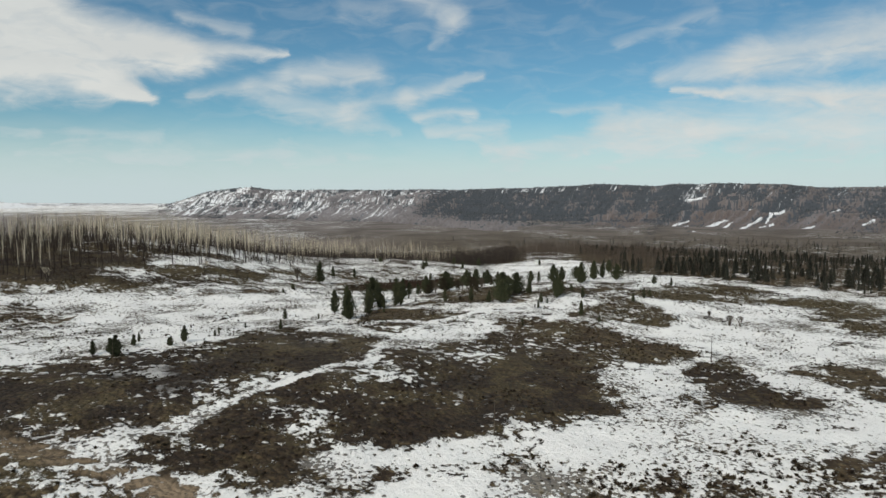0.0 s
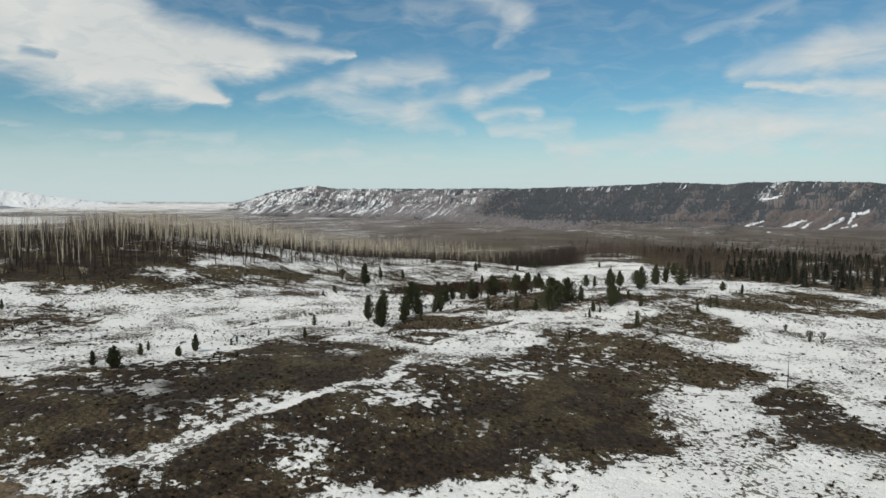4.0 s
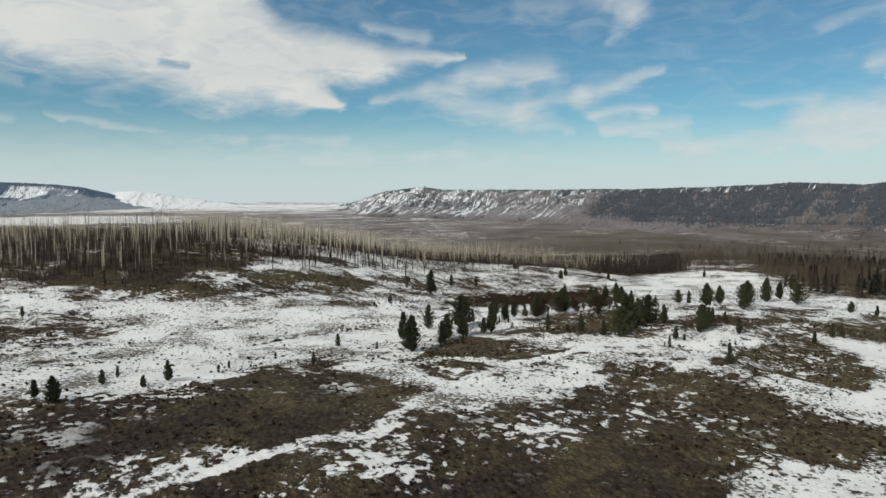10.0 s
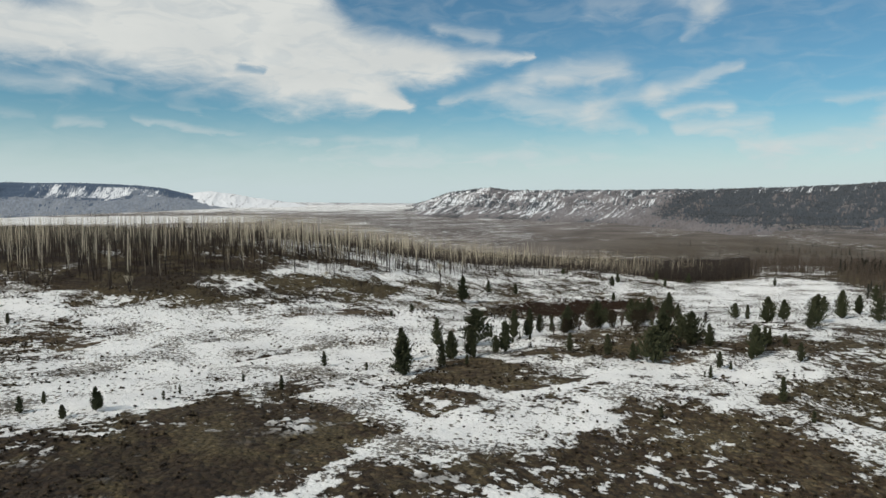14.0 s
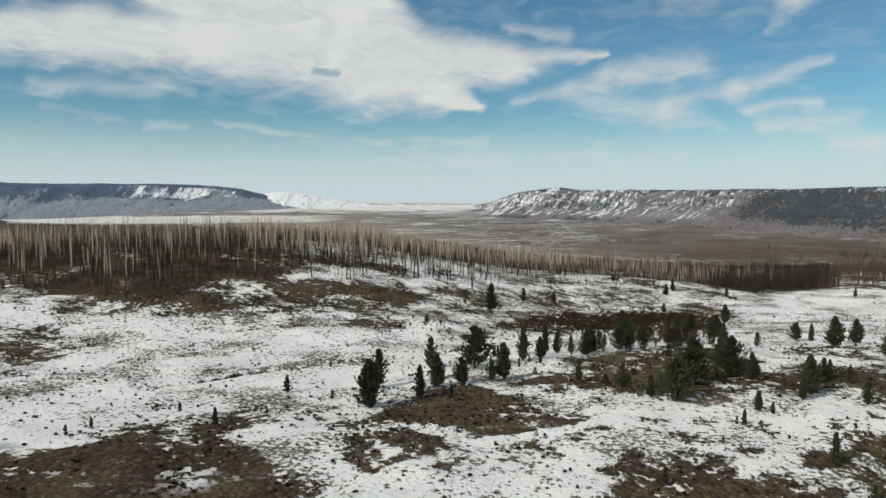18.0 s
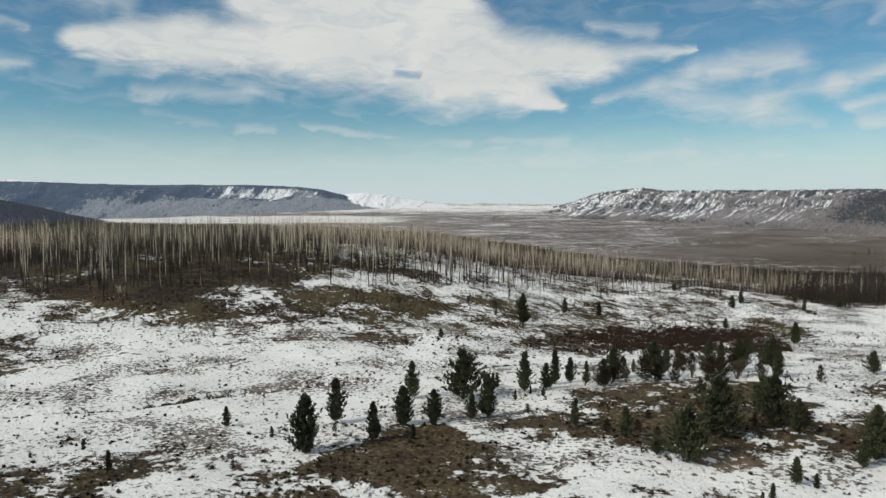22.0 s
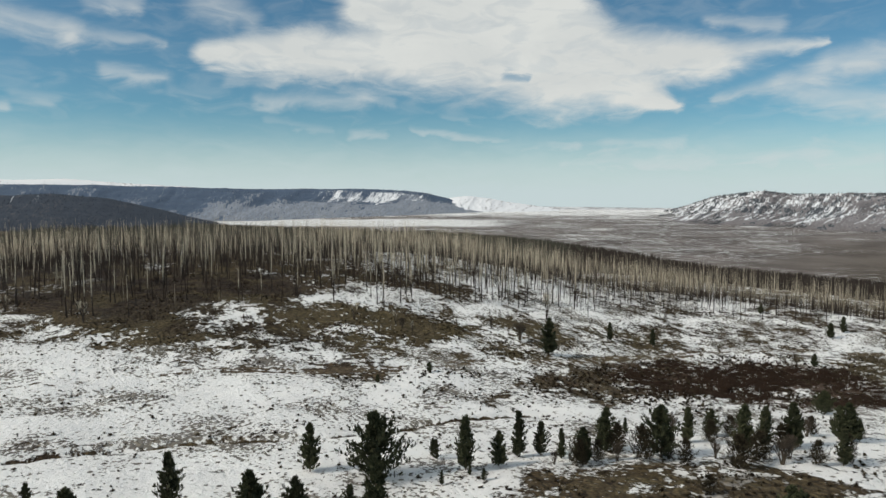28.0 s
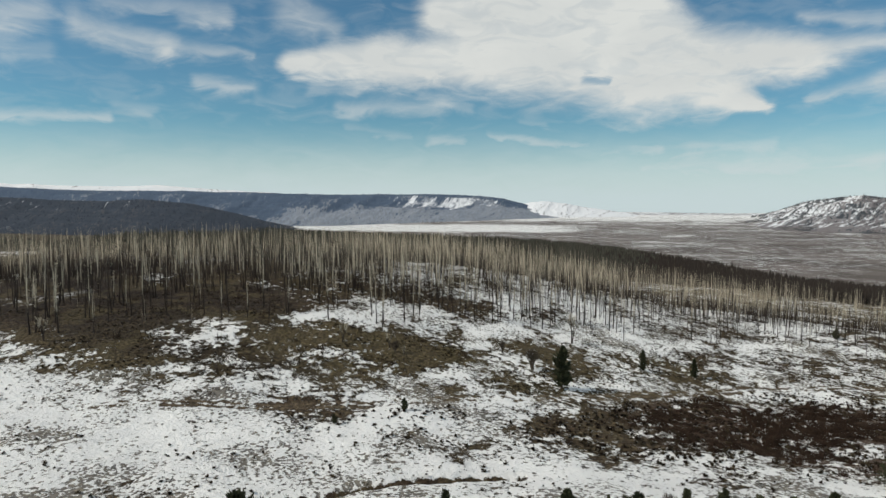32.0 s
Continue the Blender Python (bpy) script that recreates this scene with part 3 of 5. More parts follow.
PINES_NORTH = [(26.0, 197.7, 3.3, 'b'), (28.4, 199.0, 3.1, 'n'), (31.3, 190.3, 5.0, 'b'), (35.0, 197.8, 4.2, 'b'), (37.9, 184.2, 3.7, 'b'), (44.3, 222.7, 4.2, 'b'), (47.7, 232.2, 3.9, 'b'), (6.3, 216.8, 3.4, 'b'), (11.7, 244.6, 4.6, 'b'), (16.5, 314.1, 4.2, 'm'), (8.7, 300.5, 3.4, 'm'), (46.8, 325.9, 2.9, 'm'), (41.3, 200.4, 5.7, 'b'), (48.4, 215.3, 6.2, 'b'), (54.7, 230.2, 4.7, 'b'), (54.1, 209.1, 5.1, 'b'), (69.7, 282.3, 5.2, 'b'), (47.2, 157.0, 2.5, 'm'), (42.8, 150.4, 2.1, 'n'), (49.7, 160.8, 2.0, 'm'), (61.4, 195.1, 2.6, 'b'), (66.1, 193.8, 2.5, 'm')]
PINES_WEST = [(-46.3, 87.5, 2.0, 'm'), (-44.1, 87.8, 2.2, 'm'), (-44.1, 94.5, 1.8, 'm'), (-38.9, 94.8, 1.5, 'n'), (-38.2, 98.1, 2.5, 'm'), (-36.4, 107.8, 1.1, 'n'), (-42.6, 86.1, 2.8, 'b'), (-44.8, 97.7, 1.4, 'm'), (-39.4, 95.3, 1.3, 'b'), (-38.8, 99.1, 1.8, 'b'), (-36.1, 105.0, 1.0, 's'), (-42.8, 178.5, 1.3, 'b'), (-90.8, 128.3, 2.0, 'm'), (-40.6, 219.8, 7.1, 'm'), (-39.9, 242.0, 3.9, 'n'), (-32.9, 247.6, 3.7, 'n'), (-42.6, 189.2, 1.7, 'b'), (-28.5, 304.2, 2.6, 'b'), (-8.7, 289.9, 3.7, 'b'), (-7.6, 297.2, 4.0, 'm'), (4.9, 314.7, 3.7, 'm'), (-5.0, 259.8, 2.7, 'b')]
BARE_SHRUBS = [(5.1, 179.4, 2.8, 'g'), (10.5, 181.9, 4.2, 'g'), (9.2, 195.7, 3.5, 'g'), (-2.0, 172.8, 3.1, 'g'), (10.6, 201.2, 3.1, 'g'), (-5.7, 167.4, 2.3, 'g'), (-48.4, 221.6, 6.0, 'g'), (-56.3, 222.5, 3.6, 'g'), (-62.7, 203.1, 3.3, 'g'), (56.7, 131.9, 3.6, 'g'), (59.2, 132.6, 3.4, 'g'), (56.2, 140.8, 2.4, 'g'), (-2.4, 186.2, 4.3, 'g'), (4.3, 189.2, 4.0, 'g'), (10.4, 184.2, 4.1, 'g'), (-93.1, 157.2, 5.8, 'd'), (-107.8, 149.4, 4.8, 'd'), (-115.8, 146.9, 4.9, 'd'), (-70.4, 197.4, 5.3, 'd'), (-65.2, 203.8, 3.9, 'd'), (-59.0, 202.0, 4.2, 'd'), (-54.7, 241.0, 8.9, 'd')]
BROWN_SHRUBS = [(-3.9, 168.7, 2.6, 'o'), (-3.3, 171.3, 2.2, 'o'), (0.1, 173.8, 3.4, 'o'), (-3.2, 175.2, 3.0, 'o'), (1.3, 176.9, 2.4, 'o'), (3.8, 175.1, 2.6, 'o'), (7.7, 177.8, 3.2, 'o'), (8.3, 181.7, 3.0, 'o'), (8.7, 188.0, 2.6, 'o'), (2.4, 185.2, 2.6, 'o'), (13.2, 182.7, 2.4, 'o'), (2.3, 191.5, 2.4, 'o'), (9.2, 197.3, 2.2, 'o'), (14.9, 186.1, 2.8, 'o')]
LOW_BRUSH = [(3.8, 148.7, 1.3, 'o'), (6.0, 151.5, 1.1, 'o'), (10.1, 150.8, 1.5, 'm'), (12.3, 153.7, 1.6, 'o'), (6.1, 155.0, 0.9, 'o'), (-6.3, 151.4, 1.0, 'o'), (-10.1, 160.1, 1.2, 'n'), (-8.3, 159.9, 1.2, 'm'), (-10.5, 156.7, 1.4, 'n'), (-16.5, 162.0, 1.9, 'm'), (20.5, 160.4, 1.6, 'o'), (15.9, 158.5, 1.2, 'o'), (17.7, 158.9, 2.0, 'm'), (20.1, 184.8, 2.2, 'o'), (8.5, 168.5, 1.7, 'o'), (-16.1, 137.2, 1.0, 'm'), (-20.4, 135.3, 0.9, 'o')]
POSTS = [(42.2, 104.4, 4.6, 'p'), (5.4, 69.6, 4.7, 'p'), (-39.9, 80.0, 4.0, 'p')]
WEST_FLANK = [(-53, 79), (-48, 79), (-40, 74), (-36, 64), (-39, 61), (-44, 60), (-51, 63), (-57, 74)]
WEST_FLANK_TOP = [(-54, 82), (-48, 88), (-43, 91), (-40, 81), (-47, 76), (-53, 75)]
SOUTH_DOTS = [(12, 65), (27, 68), (42, 67), (48, 64), (42, 56), (10, 56)]
SOUTH_DOTS_WEST = [(-15, 56), (-12, 60), (-4, 61), (5, 66), (11, 66), (10, 60), (1, 58), (-7, 54), (-15, 53)]
WILLOW_DOTS = [(-34, 204), (-35, 226), (-26, 249), (-9, 269), (1, 272), (9, 230), (-5, 205), (-15, 194), (-25, 195)]
FLAT_DOTS = [(-54, 171), (-51, 184), (-42, 204), (-33, 199), (-28, 185), (-41, 179), (-46, 171)]
ROAD_BANK = [(-26, 55), (-24, 56), (-16, 55), (-15, 53), (-24, 52)]
EAST_BROWN = [(4, 101), (5, 104), (13, 118), (18, 117), (22, 113), (28, 111), (36, 110), (42, 111), (39, 104), (19, 95), (15, 100), (9, 102)]
EAST_BROWN_MID = [(15, 127), (20, 127), (31, 129), (36, 124), (30, 120), (24, 118), (18, 119)]
EAST_BROWN_BACK = [(25, 141), (34, 145), (43, 152), (47, 151), (48, 137), (43, 137), (32, 134), (27, 134)]
EAST_KNOLL = [(4, 108), (9, 116), (14, 121), (23, 121), (35, 123), (38, 114), (34, 101), (28, 100), (22, 103), (14, 103), (6, 102)]
BURNT_WEST = [(-124, 140), (-119, 148), (-98, 158), (-74, 168), (-57, 179), (-57, 187), (-76, 183), (-101, 175), (-140, 160), (-156, 157)]
SOUTH_FOOT = [(-31, 59), (-25, 64), (-17, 66), (-14, 58), (-18, 56), (-24, 57)]
ROAD_CORNER = [(-43, 57), (-39, 57), (-32, 56), (-25, 54), (-24, 51), (-38, 49)]
WEST_BROWN = [(-50, 81), (-40, 84), (-31, 85), (-23, 81), (-24, 73), (-26, 66), (-33, 63)]
WEST_KNOLL = [(-43, 86), (-37, 93), (-36, 100), (-32, 105), (-32, 115), (-26, 115), (-17, 110), (-10, 107), (-10, 102), (-10, 95), (-13, 91), (-17, 86), (-20, 83), (-21, 79), (-30, 76)]
EAST_BENCH = [(44, 190), (59, 204), (41, 136), (38, 137), (34, 145), (32, 156)]
EAST_BENCH_FOOT = [(24, 187), (36, 192), (36, 160), (27, 155)]
APRON_EAST = [(-48, 254), (-33, 288), (-14, 306), (4, 315), (12, 300), (0, 285), (-20, 262), (-38, 240)]
WEST_FOREST = [(-88, 200), (-104, 160), (-140, 152), (-250, 165), (-340, 250), (-220, 310), (-120, 240)]
FOREST_APRON = [(-112, 169), (-82, 201), (-48, 254), (-19, 263), (-31, 225), (-57, 176), (-77, 156), (-95, 143)]


def inside(x, y, ring, soft):
    """1 within a ring of corners, 0 outside, with a soft edge of that many metres."""
    x, y = np.asarray(x, float), np.asarray(y, float)
    hit, near = np.zeros(x.shape, bool), np.full(x.shape, 1e9)
    for (ax, ay), (bx, by) in zip(ring, ring[1:] + ring[:1]):
        cross = (ay > y) != (by > y)
        with np.errstate(divide="ignore", invalid="ignore"):
            hit ^= cross & (x < (bx - ax) * (y - ay) / (by - ay + 1e-9) + ax)
        k = np.clip(((x - ax) * (bx - ax) + (y - ay) * (by - ay)) / ((bx - ax) ** 2 + (by - ay) ** 2 + 1e-9), 0, 1)
        near = np.minimum(near, np.hypot(x - ax - k * (bx - ax), y - ay - k * (by - ay)))
    return step(np.where(hit, near, -near), -soft, soft)


def along(x, y, line, reach):
    """How near a place lies to a line of corners: its distance, limited to reach."""
    near = np.full(np.shape(x), float(reach))
    for (ax, ay), (bx, by) in zip(line, line[1:]):
        k = np.clip(((x - ax) * (bx - ax) + (y - ay) * (by - ay)) / ((bx - ax) ** 2 + (by - ay) ** 2), 0, 1)
        near = np.minimum(near, np.hypot(x - ax - k * (bx - ax), y - ay - k * (by - ay)))
    return near


def bent(x, y, size=9.0, far=5.0):
    return x + (fractal(x, y, size) - 0.5) * 2 * far, y + (fractal(y + 70, x - 40, size) - 0.5) * 2 * far


CREEK = CREEK_A + CREEK_B


def height(x, y):
    x, y = np.asarray(x, float), np.asarray(y, float)
    z = -0.02 * (np.clip(y, -50, 400) - 120)
    for j, row in enumerate(RELIEF):
        for i, a in enumerate(row):
            z = z + a * np.exp(-((x + 160 - 37.5 * i) ** 2 + (y - 40 - 37.5 * j) ** 2) / (2 * 31.0**2))
    r = np.hypot(x + 20, y - 170)
    turn = np.degrees(np.arctan2(-x, y))
    brow = np.interp(turn, [-30, -8, 2, 10, 18, 30, 37, 50, 78], [-8, -10, -23, -19, -13.5, -8.0, -1.5, 6.5, 13])
    low = brow + (-46 - brow) * step(r, 205, 660) + 22 * step(r, 1500, 4800)
    high = 9 - 22 * step(r, 380, 1200) - 8 * step(r, 1200, 4800)
    side = step(turn, 50, 78) * step(y, -150, 50)
    far = low * (1 - side) + high * side
    far = np.where(y < 0, far * step(y, -900, 0) - 6 * (1 - step(y, -900, 0)), far)
    w = step(r, 140, 228)
    z = z * (1 - w) + far * w
    return z


def rough(x, y):
    """Hummocks and the creek's cut, on top of the swells."""
    near = 1 - step(np.hypot(x + 20, y - 150), 180, 300)
    z = (fractal(x, y, 7.0, 4) - 0.5) * 0.9 * near + (fractal(x, y, 45.0, 3) - 0.5) * 3.0 * step(np.hypot(x + 20, y - 150), 250, 600)
    cx, cy = bent(x, y, 8.0, 1.2)
    return z - 0.75 * (1 - step(along(cx, cy, CREEK, 6), 0.35, 1.3))


def top(x, y):
    return height(x, y) + rough(x, y)


def spread(lo, hi, fine, reach):
    """Even steps from lo to hi, then ever wider ones out to reach."""
    mid = list(np.arange(lo, hi, fine))
    up, s = [], fine
    while not up or up[-1] < reach:
        s *= 1.08
        up.append((up[-1] if up else hi) + s)
    down, s = [], fine
    while not down or down[-1] > -reach:
        s *= 1.08
        down.append((down[-1] if down else lo) - s)
    return np.array(down[::-1] + mid + up)


def sheet(name, X, Y, Z, mat):
    n, k = X.shape
    me = bpy.data.meshes.new(name)
    me.vertices.add(n * k)
    me.vertices.foreach_set("co", np.stack([X, Y, Z], -1).astype(np.float32).ravel())
    a = (np.arange(n - 1)[:, None] * k + np.arange(k - 1)).ravel()
    quads = np.stack([a, a + 1, a + k + 1, a + k], -1)
    me.loops.add(quads.size)
    me.loops.foreach_set("vertex_index", quads.ravel().astype(np.int32))
    me.polygons.add(len(quads))
    me.polygons.foreach_set("loop_start", (np.arange(len(quads)) * 4).astype(np.int32))
    me.polygons.foreach_set("use_smooth", np.ones(len(quads), bool))
    me.update(calc_edges=True)
    me.materials.append(mat)
    return me


def paint(me, name, values):
    at = me.attributes.new(name, "FLOAT", "POINT")
    at.data.foreach_set("value", np.asarray(values, np.float32).ravel())


def flow_of(me, u, v, name="flow"):
    at = me.attributes.new(name, "FLOAT_VECTOR", "POINT")
    at.data.foreach_set("vector", np.stack([u, v, 0 * u], -1).astype(np.float32).ravel())


def cover(x, y):
    """What lies where: snow, dry grass, dark soil (burnt forest floor, knolls, creek bed), rusty willow litter, sand,
    open plain.
    """
    bx, by = bent(x, y, 10.0, 4.0)
    n = fractal(x, y, 14.0, 5)
    r = np.hypot(x, y)
    turn = np.degrees(np.arctan2(-x, y))
    snow = 0.76 + 0.8 * (n - 0.5)
    brown = np.zeros(np.shape(x))
    for ring, soft, much in ((LEFT_KNOLL, 4, 1), (BIG_KNOLL, 3, 1), (EAST_STREAKS, 4, 0.85), (EAST_BLOB, 2, 1), (FAR_EAST, 4, 0.95), (EAST_SLOPE, 4, 0.8),
                             (EAST_SLOPE_BACK, 6, 0.9), (SOUTH_SCRUB, 1.5, 0.9), (MID_A, 2, 0.9), (MID_B, 1.5, 0.85), (MID_C, 1.5, 0.85), (MID_D, 3, 0.85),
                             (MID_E, 3, 0.85), (MID_F, 2, 0.85), (MID_G, 2, 0.85), (MID_H, 3, 0.85), (PINE_SHELF, 2, 0.95), (PINE_KNOLL, 4, 0.92),
                             (WILLOWS, 4, 0.6), (BURNT_EDGE, 4, 0.98), (BURNT_CORE, 4, 0.98), (WEST_KNOLL, 2, 1.1), (WEST_BROWN, 2, 1.05), (WEST_FOREST, 10, 0.72), (EAST_BENCH, 4, 0.75), (EAST_BENCH_FOOT, 3, 0.7), (OLIVE_MEADOW, 6, 0.95), (BARE_SAND, 2, 1.0), (WEST_STREAKS, 7, 0.55), (WEST_FLANK, 3, 0.95), (WEST_FLANK_TOP, 3, 0.6), (SOUTH_DOTS, 4, 0.6), (SOUTH_DOTS_WEST, 3, 0.55),
                             (WILLOW_DOTS, 6, 0.5), (FLAT_DOTS, 5, 0.3), (ROAD_BANK, 1.5, 0.8), (EAST_BROWN, 2, 0.8),
                             (EAST_BROWN_MID, 2, 0.8), (EAST_BROWN_BACK, 3, 0.8), (EAST_KNOLL, 2, 0.75), (BURNT_WEST, 5, 0.8), (SOUTH_FOOT, 2, 1.0), (ROAD_CORNER, 2, 0.75), (FOREST_APRON, 6, 0.58), (APRON_EAST, 5, 0.5)):
        brown = np.maximum(brown, much * inside(bx, by, ring, soft))
    snow = snow - 0.56 * brown
    path = 1 - step(along(*bent(x, y, 12.0, 2.0), SNOW_PATH, 20), 0.3, 1.7)
    snow = np.maximum(snow, (0.80 + 0.5 * (n - 0.5)) * path)
    snow = np.maximum(snow, 0.85 * inside(bx, by, NORTH_SNOWFIELD, 5))
    woods = forest_share(x, y)
    snow = snow - 0.27 * np.clip(4 * woods, 0, 1) * (1 - step(r, 420, 700))
    snow = snow - 0.62 * inside(bx, by, EAST_WOODS, 12) - 0.35 * inside(bx, by, ASPEN_WOODS, 10) - 0.55 * inside(bx, by, ASPEN_FRONT, 6)
    # two-track lanes and the creek
    lane = np.minimum(along(*bent(x, y, 20.0, 1.0), TRACK, 9), along(*bent(x, y, 16.0, 1.0), ROAD, 9))
    ruts = (1 - step(np.abs(lane - 0.75), 0.1, 0.5)) * (1 - step(lane, 1.6, 2.2))
    road = 1 - step(along(*bent(x, y, 16.0, 1.0), ROAD, 9), 0.5, 1.5)
    snow = snow - 0.40 * ruts - 0.22 * road
    creek = 1 - step(along(*bent(x, y, 8.0, 1.2), CREEK, 8), 0.25, 0.95)
    snow = snow - 0.9 * creek
    # the far plain: brown steppe with drifts, whiter towards the north-west and the horizon
    plain = step(r, 420, 900)
    wooded = valley_wood(turn, r)
    bands = fractal(turn * 18, r / 3.0, 60.0, 4)
    far = 0.22 + 0.55 * (bands - 0.45) + 0.75 * step(r, 2300, 4300) * step(turn, -6, 22)
    far = far - 0.22 * (1 - step(turn, 4, 24))
    far = far + 0.75 * step(turn, 33, 38) * (1 - step(turn, 56, 62)) * step(r, 1930, 2030) * (1 - step(r, 2450, 2600))
    snow = snow * (1 - plain) + far * plain - 0.45 * wooded
    plain = plain * (1 - 0.92 * wooded) * (1 - 0.7 * (1 - step(turn, 0, 18)) * (1 - step(r, 900, 1900)))
    grass = np.clip(0.15 + 1.6 * (fractal(x + 90, y, 22.0, 4) - 0.5) + 0.6 * inside(bx, by, BURNT_EDGE, 8) + 0.9 * inside(bx, by, OLIVE_MEADOW, 8) + 0.7 * np.maximum(np.maximum(inside(bx, by, EAST_SLOPE_BACK, 6), inside(bx, by, EAST_SLOPE, 4)), np.maximum(inside(bx, by, EAST_BROWN_BACK, 4), inside(bx, by, FOREST_APRON, 5))), 0, 1)
    grass = grass * (1 - 0.3 * inside(bx, by, BIG_KNOLL, 3)) * (1 - 0.5 * inside(bx, by, EAST_BLOB, 3))
    # darker ground: burnt forest, creek, east blob, and knolls, most at their south
    burnt = np.clip(0.75 * np.maximum(inside(bx, by, BURNT_CORE, 8), inside(bx, by, BURNT_WEST, 6)) + 0.45 * woods + 0.95 * creek + 0.7 * inside(bx, by, EAST_BLOB, 2) + (0.45 + 0.45 * (1 - step(y + 20 * (n - 0.5), 80, 104))) * np.maximum(np.maximum(inside(bx, by, SOUTH_FOOT, 3), inside(bx, by, BIG_KNOLL, 4)), np.maximum(inside(bx, by, WEST_FLANK, 4), np.maximum(np.maximum(inside(bx, by, WEST_KNOLL, 3), inside(bx, by, WEST_BROWN, 3)), inside(bx, by, LEFT_KNOLL, 4)))), 0, 1)
    rust = 0.8 * inside(bx, by, WILLOWS, 4)
    sand = np.clip(inside(bx, by, BARE_SAND, 2) * 0.6 + ruts * 0.4 + 0.4 * road + 0.8 * inside(bx, by, ROAD_BANK, 2), 0, 1)
    return dict(snow=snow, grass=grass, burnt=burnt, rust=rust, sand=sand, plain=plain)


ASPEN_FRONT = [(-28, 517), (3, 320), (15, 314), (27, 335), (41, 354), (50, 484), (29, 465), (10, 444), (-7, 450), (-43, 646)]
EAST_WOODS = [(66, 262), (84, 226), (104, 196), (128, 170), (300, 160), (460, 330), (330, 620), (120, 560), (80, 400)]
ASPEN_WOODS = [(6, 345), (66, 345), (84, 280), (120, 330), (120, 420), (60, 470), (0, 440), (-25, 390)]


VALLEY_EDGE = [(-2, 640), (8, 740), (18, 870), (25, 1080), (38, 1500), (53, 1850), (66, 2000)]


def valley_wood(turn, r):
    """1 on the wooded slope beyond the burnt forest, out to the open plain."""
    edge = np.interp(turn, *np.array(VALLEY_EDGE, float).T)
    return step(edge - r, -60, 60) * step(r, 300, 420) * step(turn, -6, 6)


def forest_share(x, y):
    """1 in the burnt forest behind its front, 0 outside."""
    front = np.array(FOREST_FRONT, float)
    turn = np.degrees(np.arctan2(-(x - 20), y - 60))
    fa = np.degrees(np.arctan2(-(front[:, 0] - 20), front[:, 1] - 60))
    fr = np.hypot(front[:, 0] - 20, front[:, 1] - 60)
    order = np.argsort(fa)
    edge = np.interp(turn, fa[order], fr[order])
    r = np.hypot(x - 20, y - 60)
    return (0.25 * step(r - edge, -8, 6) + 0.75 * step(r - edge, 4, 46)) * (1 - step((r - edge) / np.interp(turn, [4, 13, 25, 37], [62, 85, 115, 135]), 0.6, 1.1)) * step(turn, -2, 4)


xs, ys = spread(-130, 100, 0.9, 4900), spread(44, 330, 0.9, 4900)
X, Y = np.meshgrid(xs, ys)
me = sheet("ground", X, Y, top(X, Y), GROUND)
for key, v in cover(X, Y).items():
    paint(me, key, v)
tagged(new("ground", me), "snow-patched sagebrush meadow and brown valley floor", "ground", kind="structure")


HILL_TREES = {}


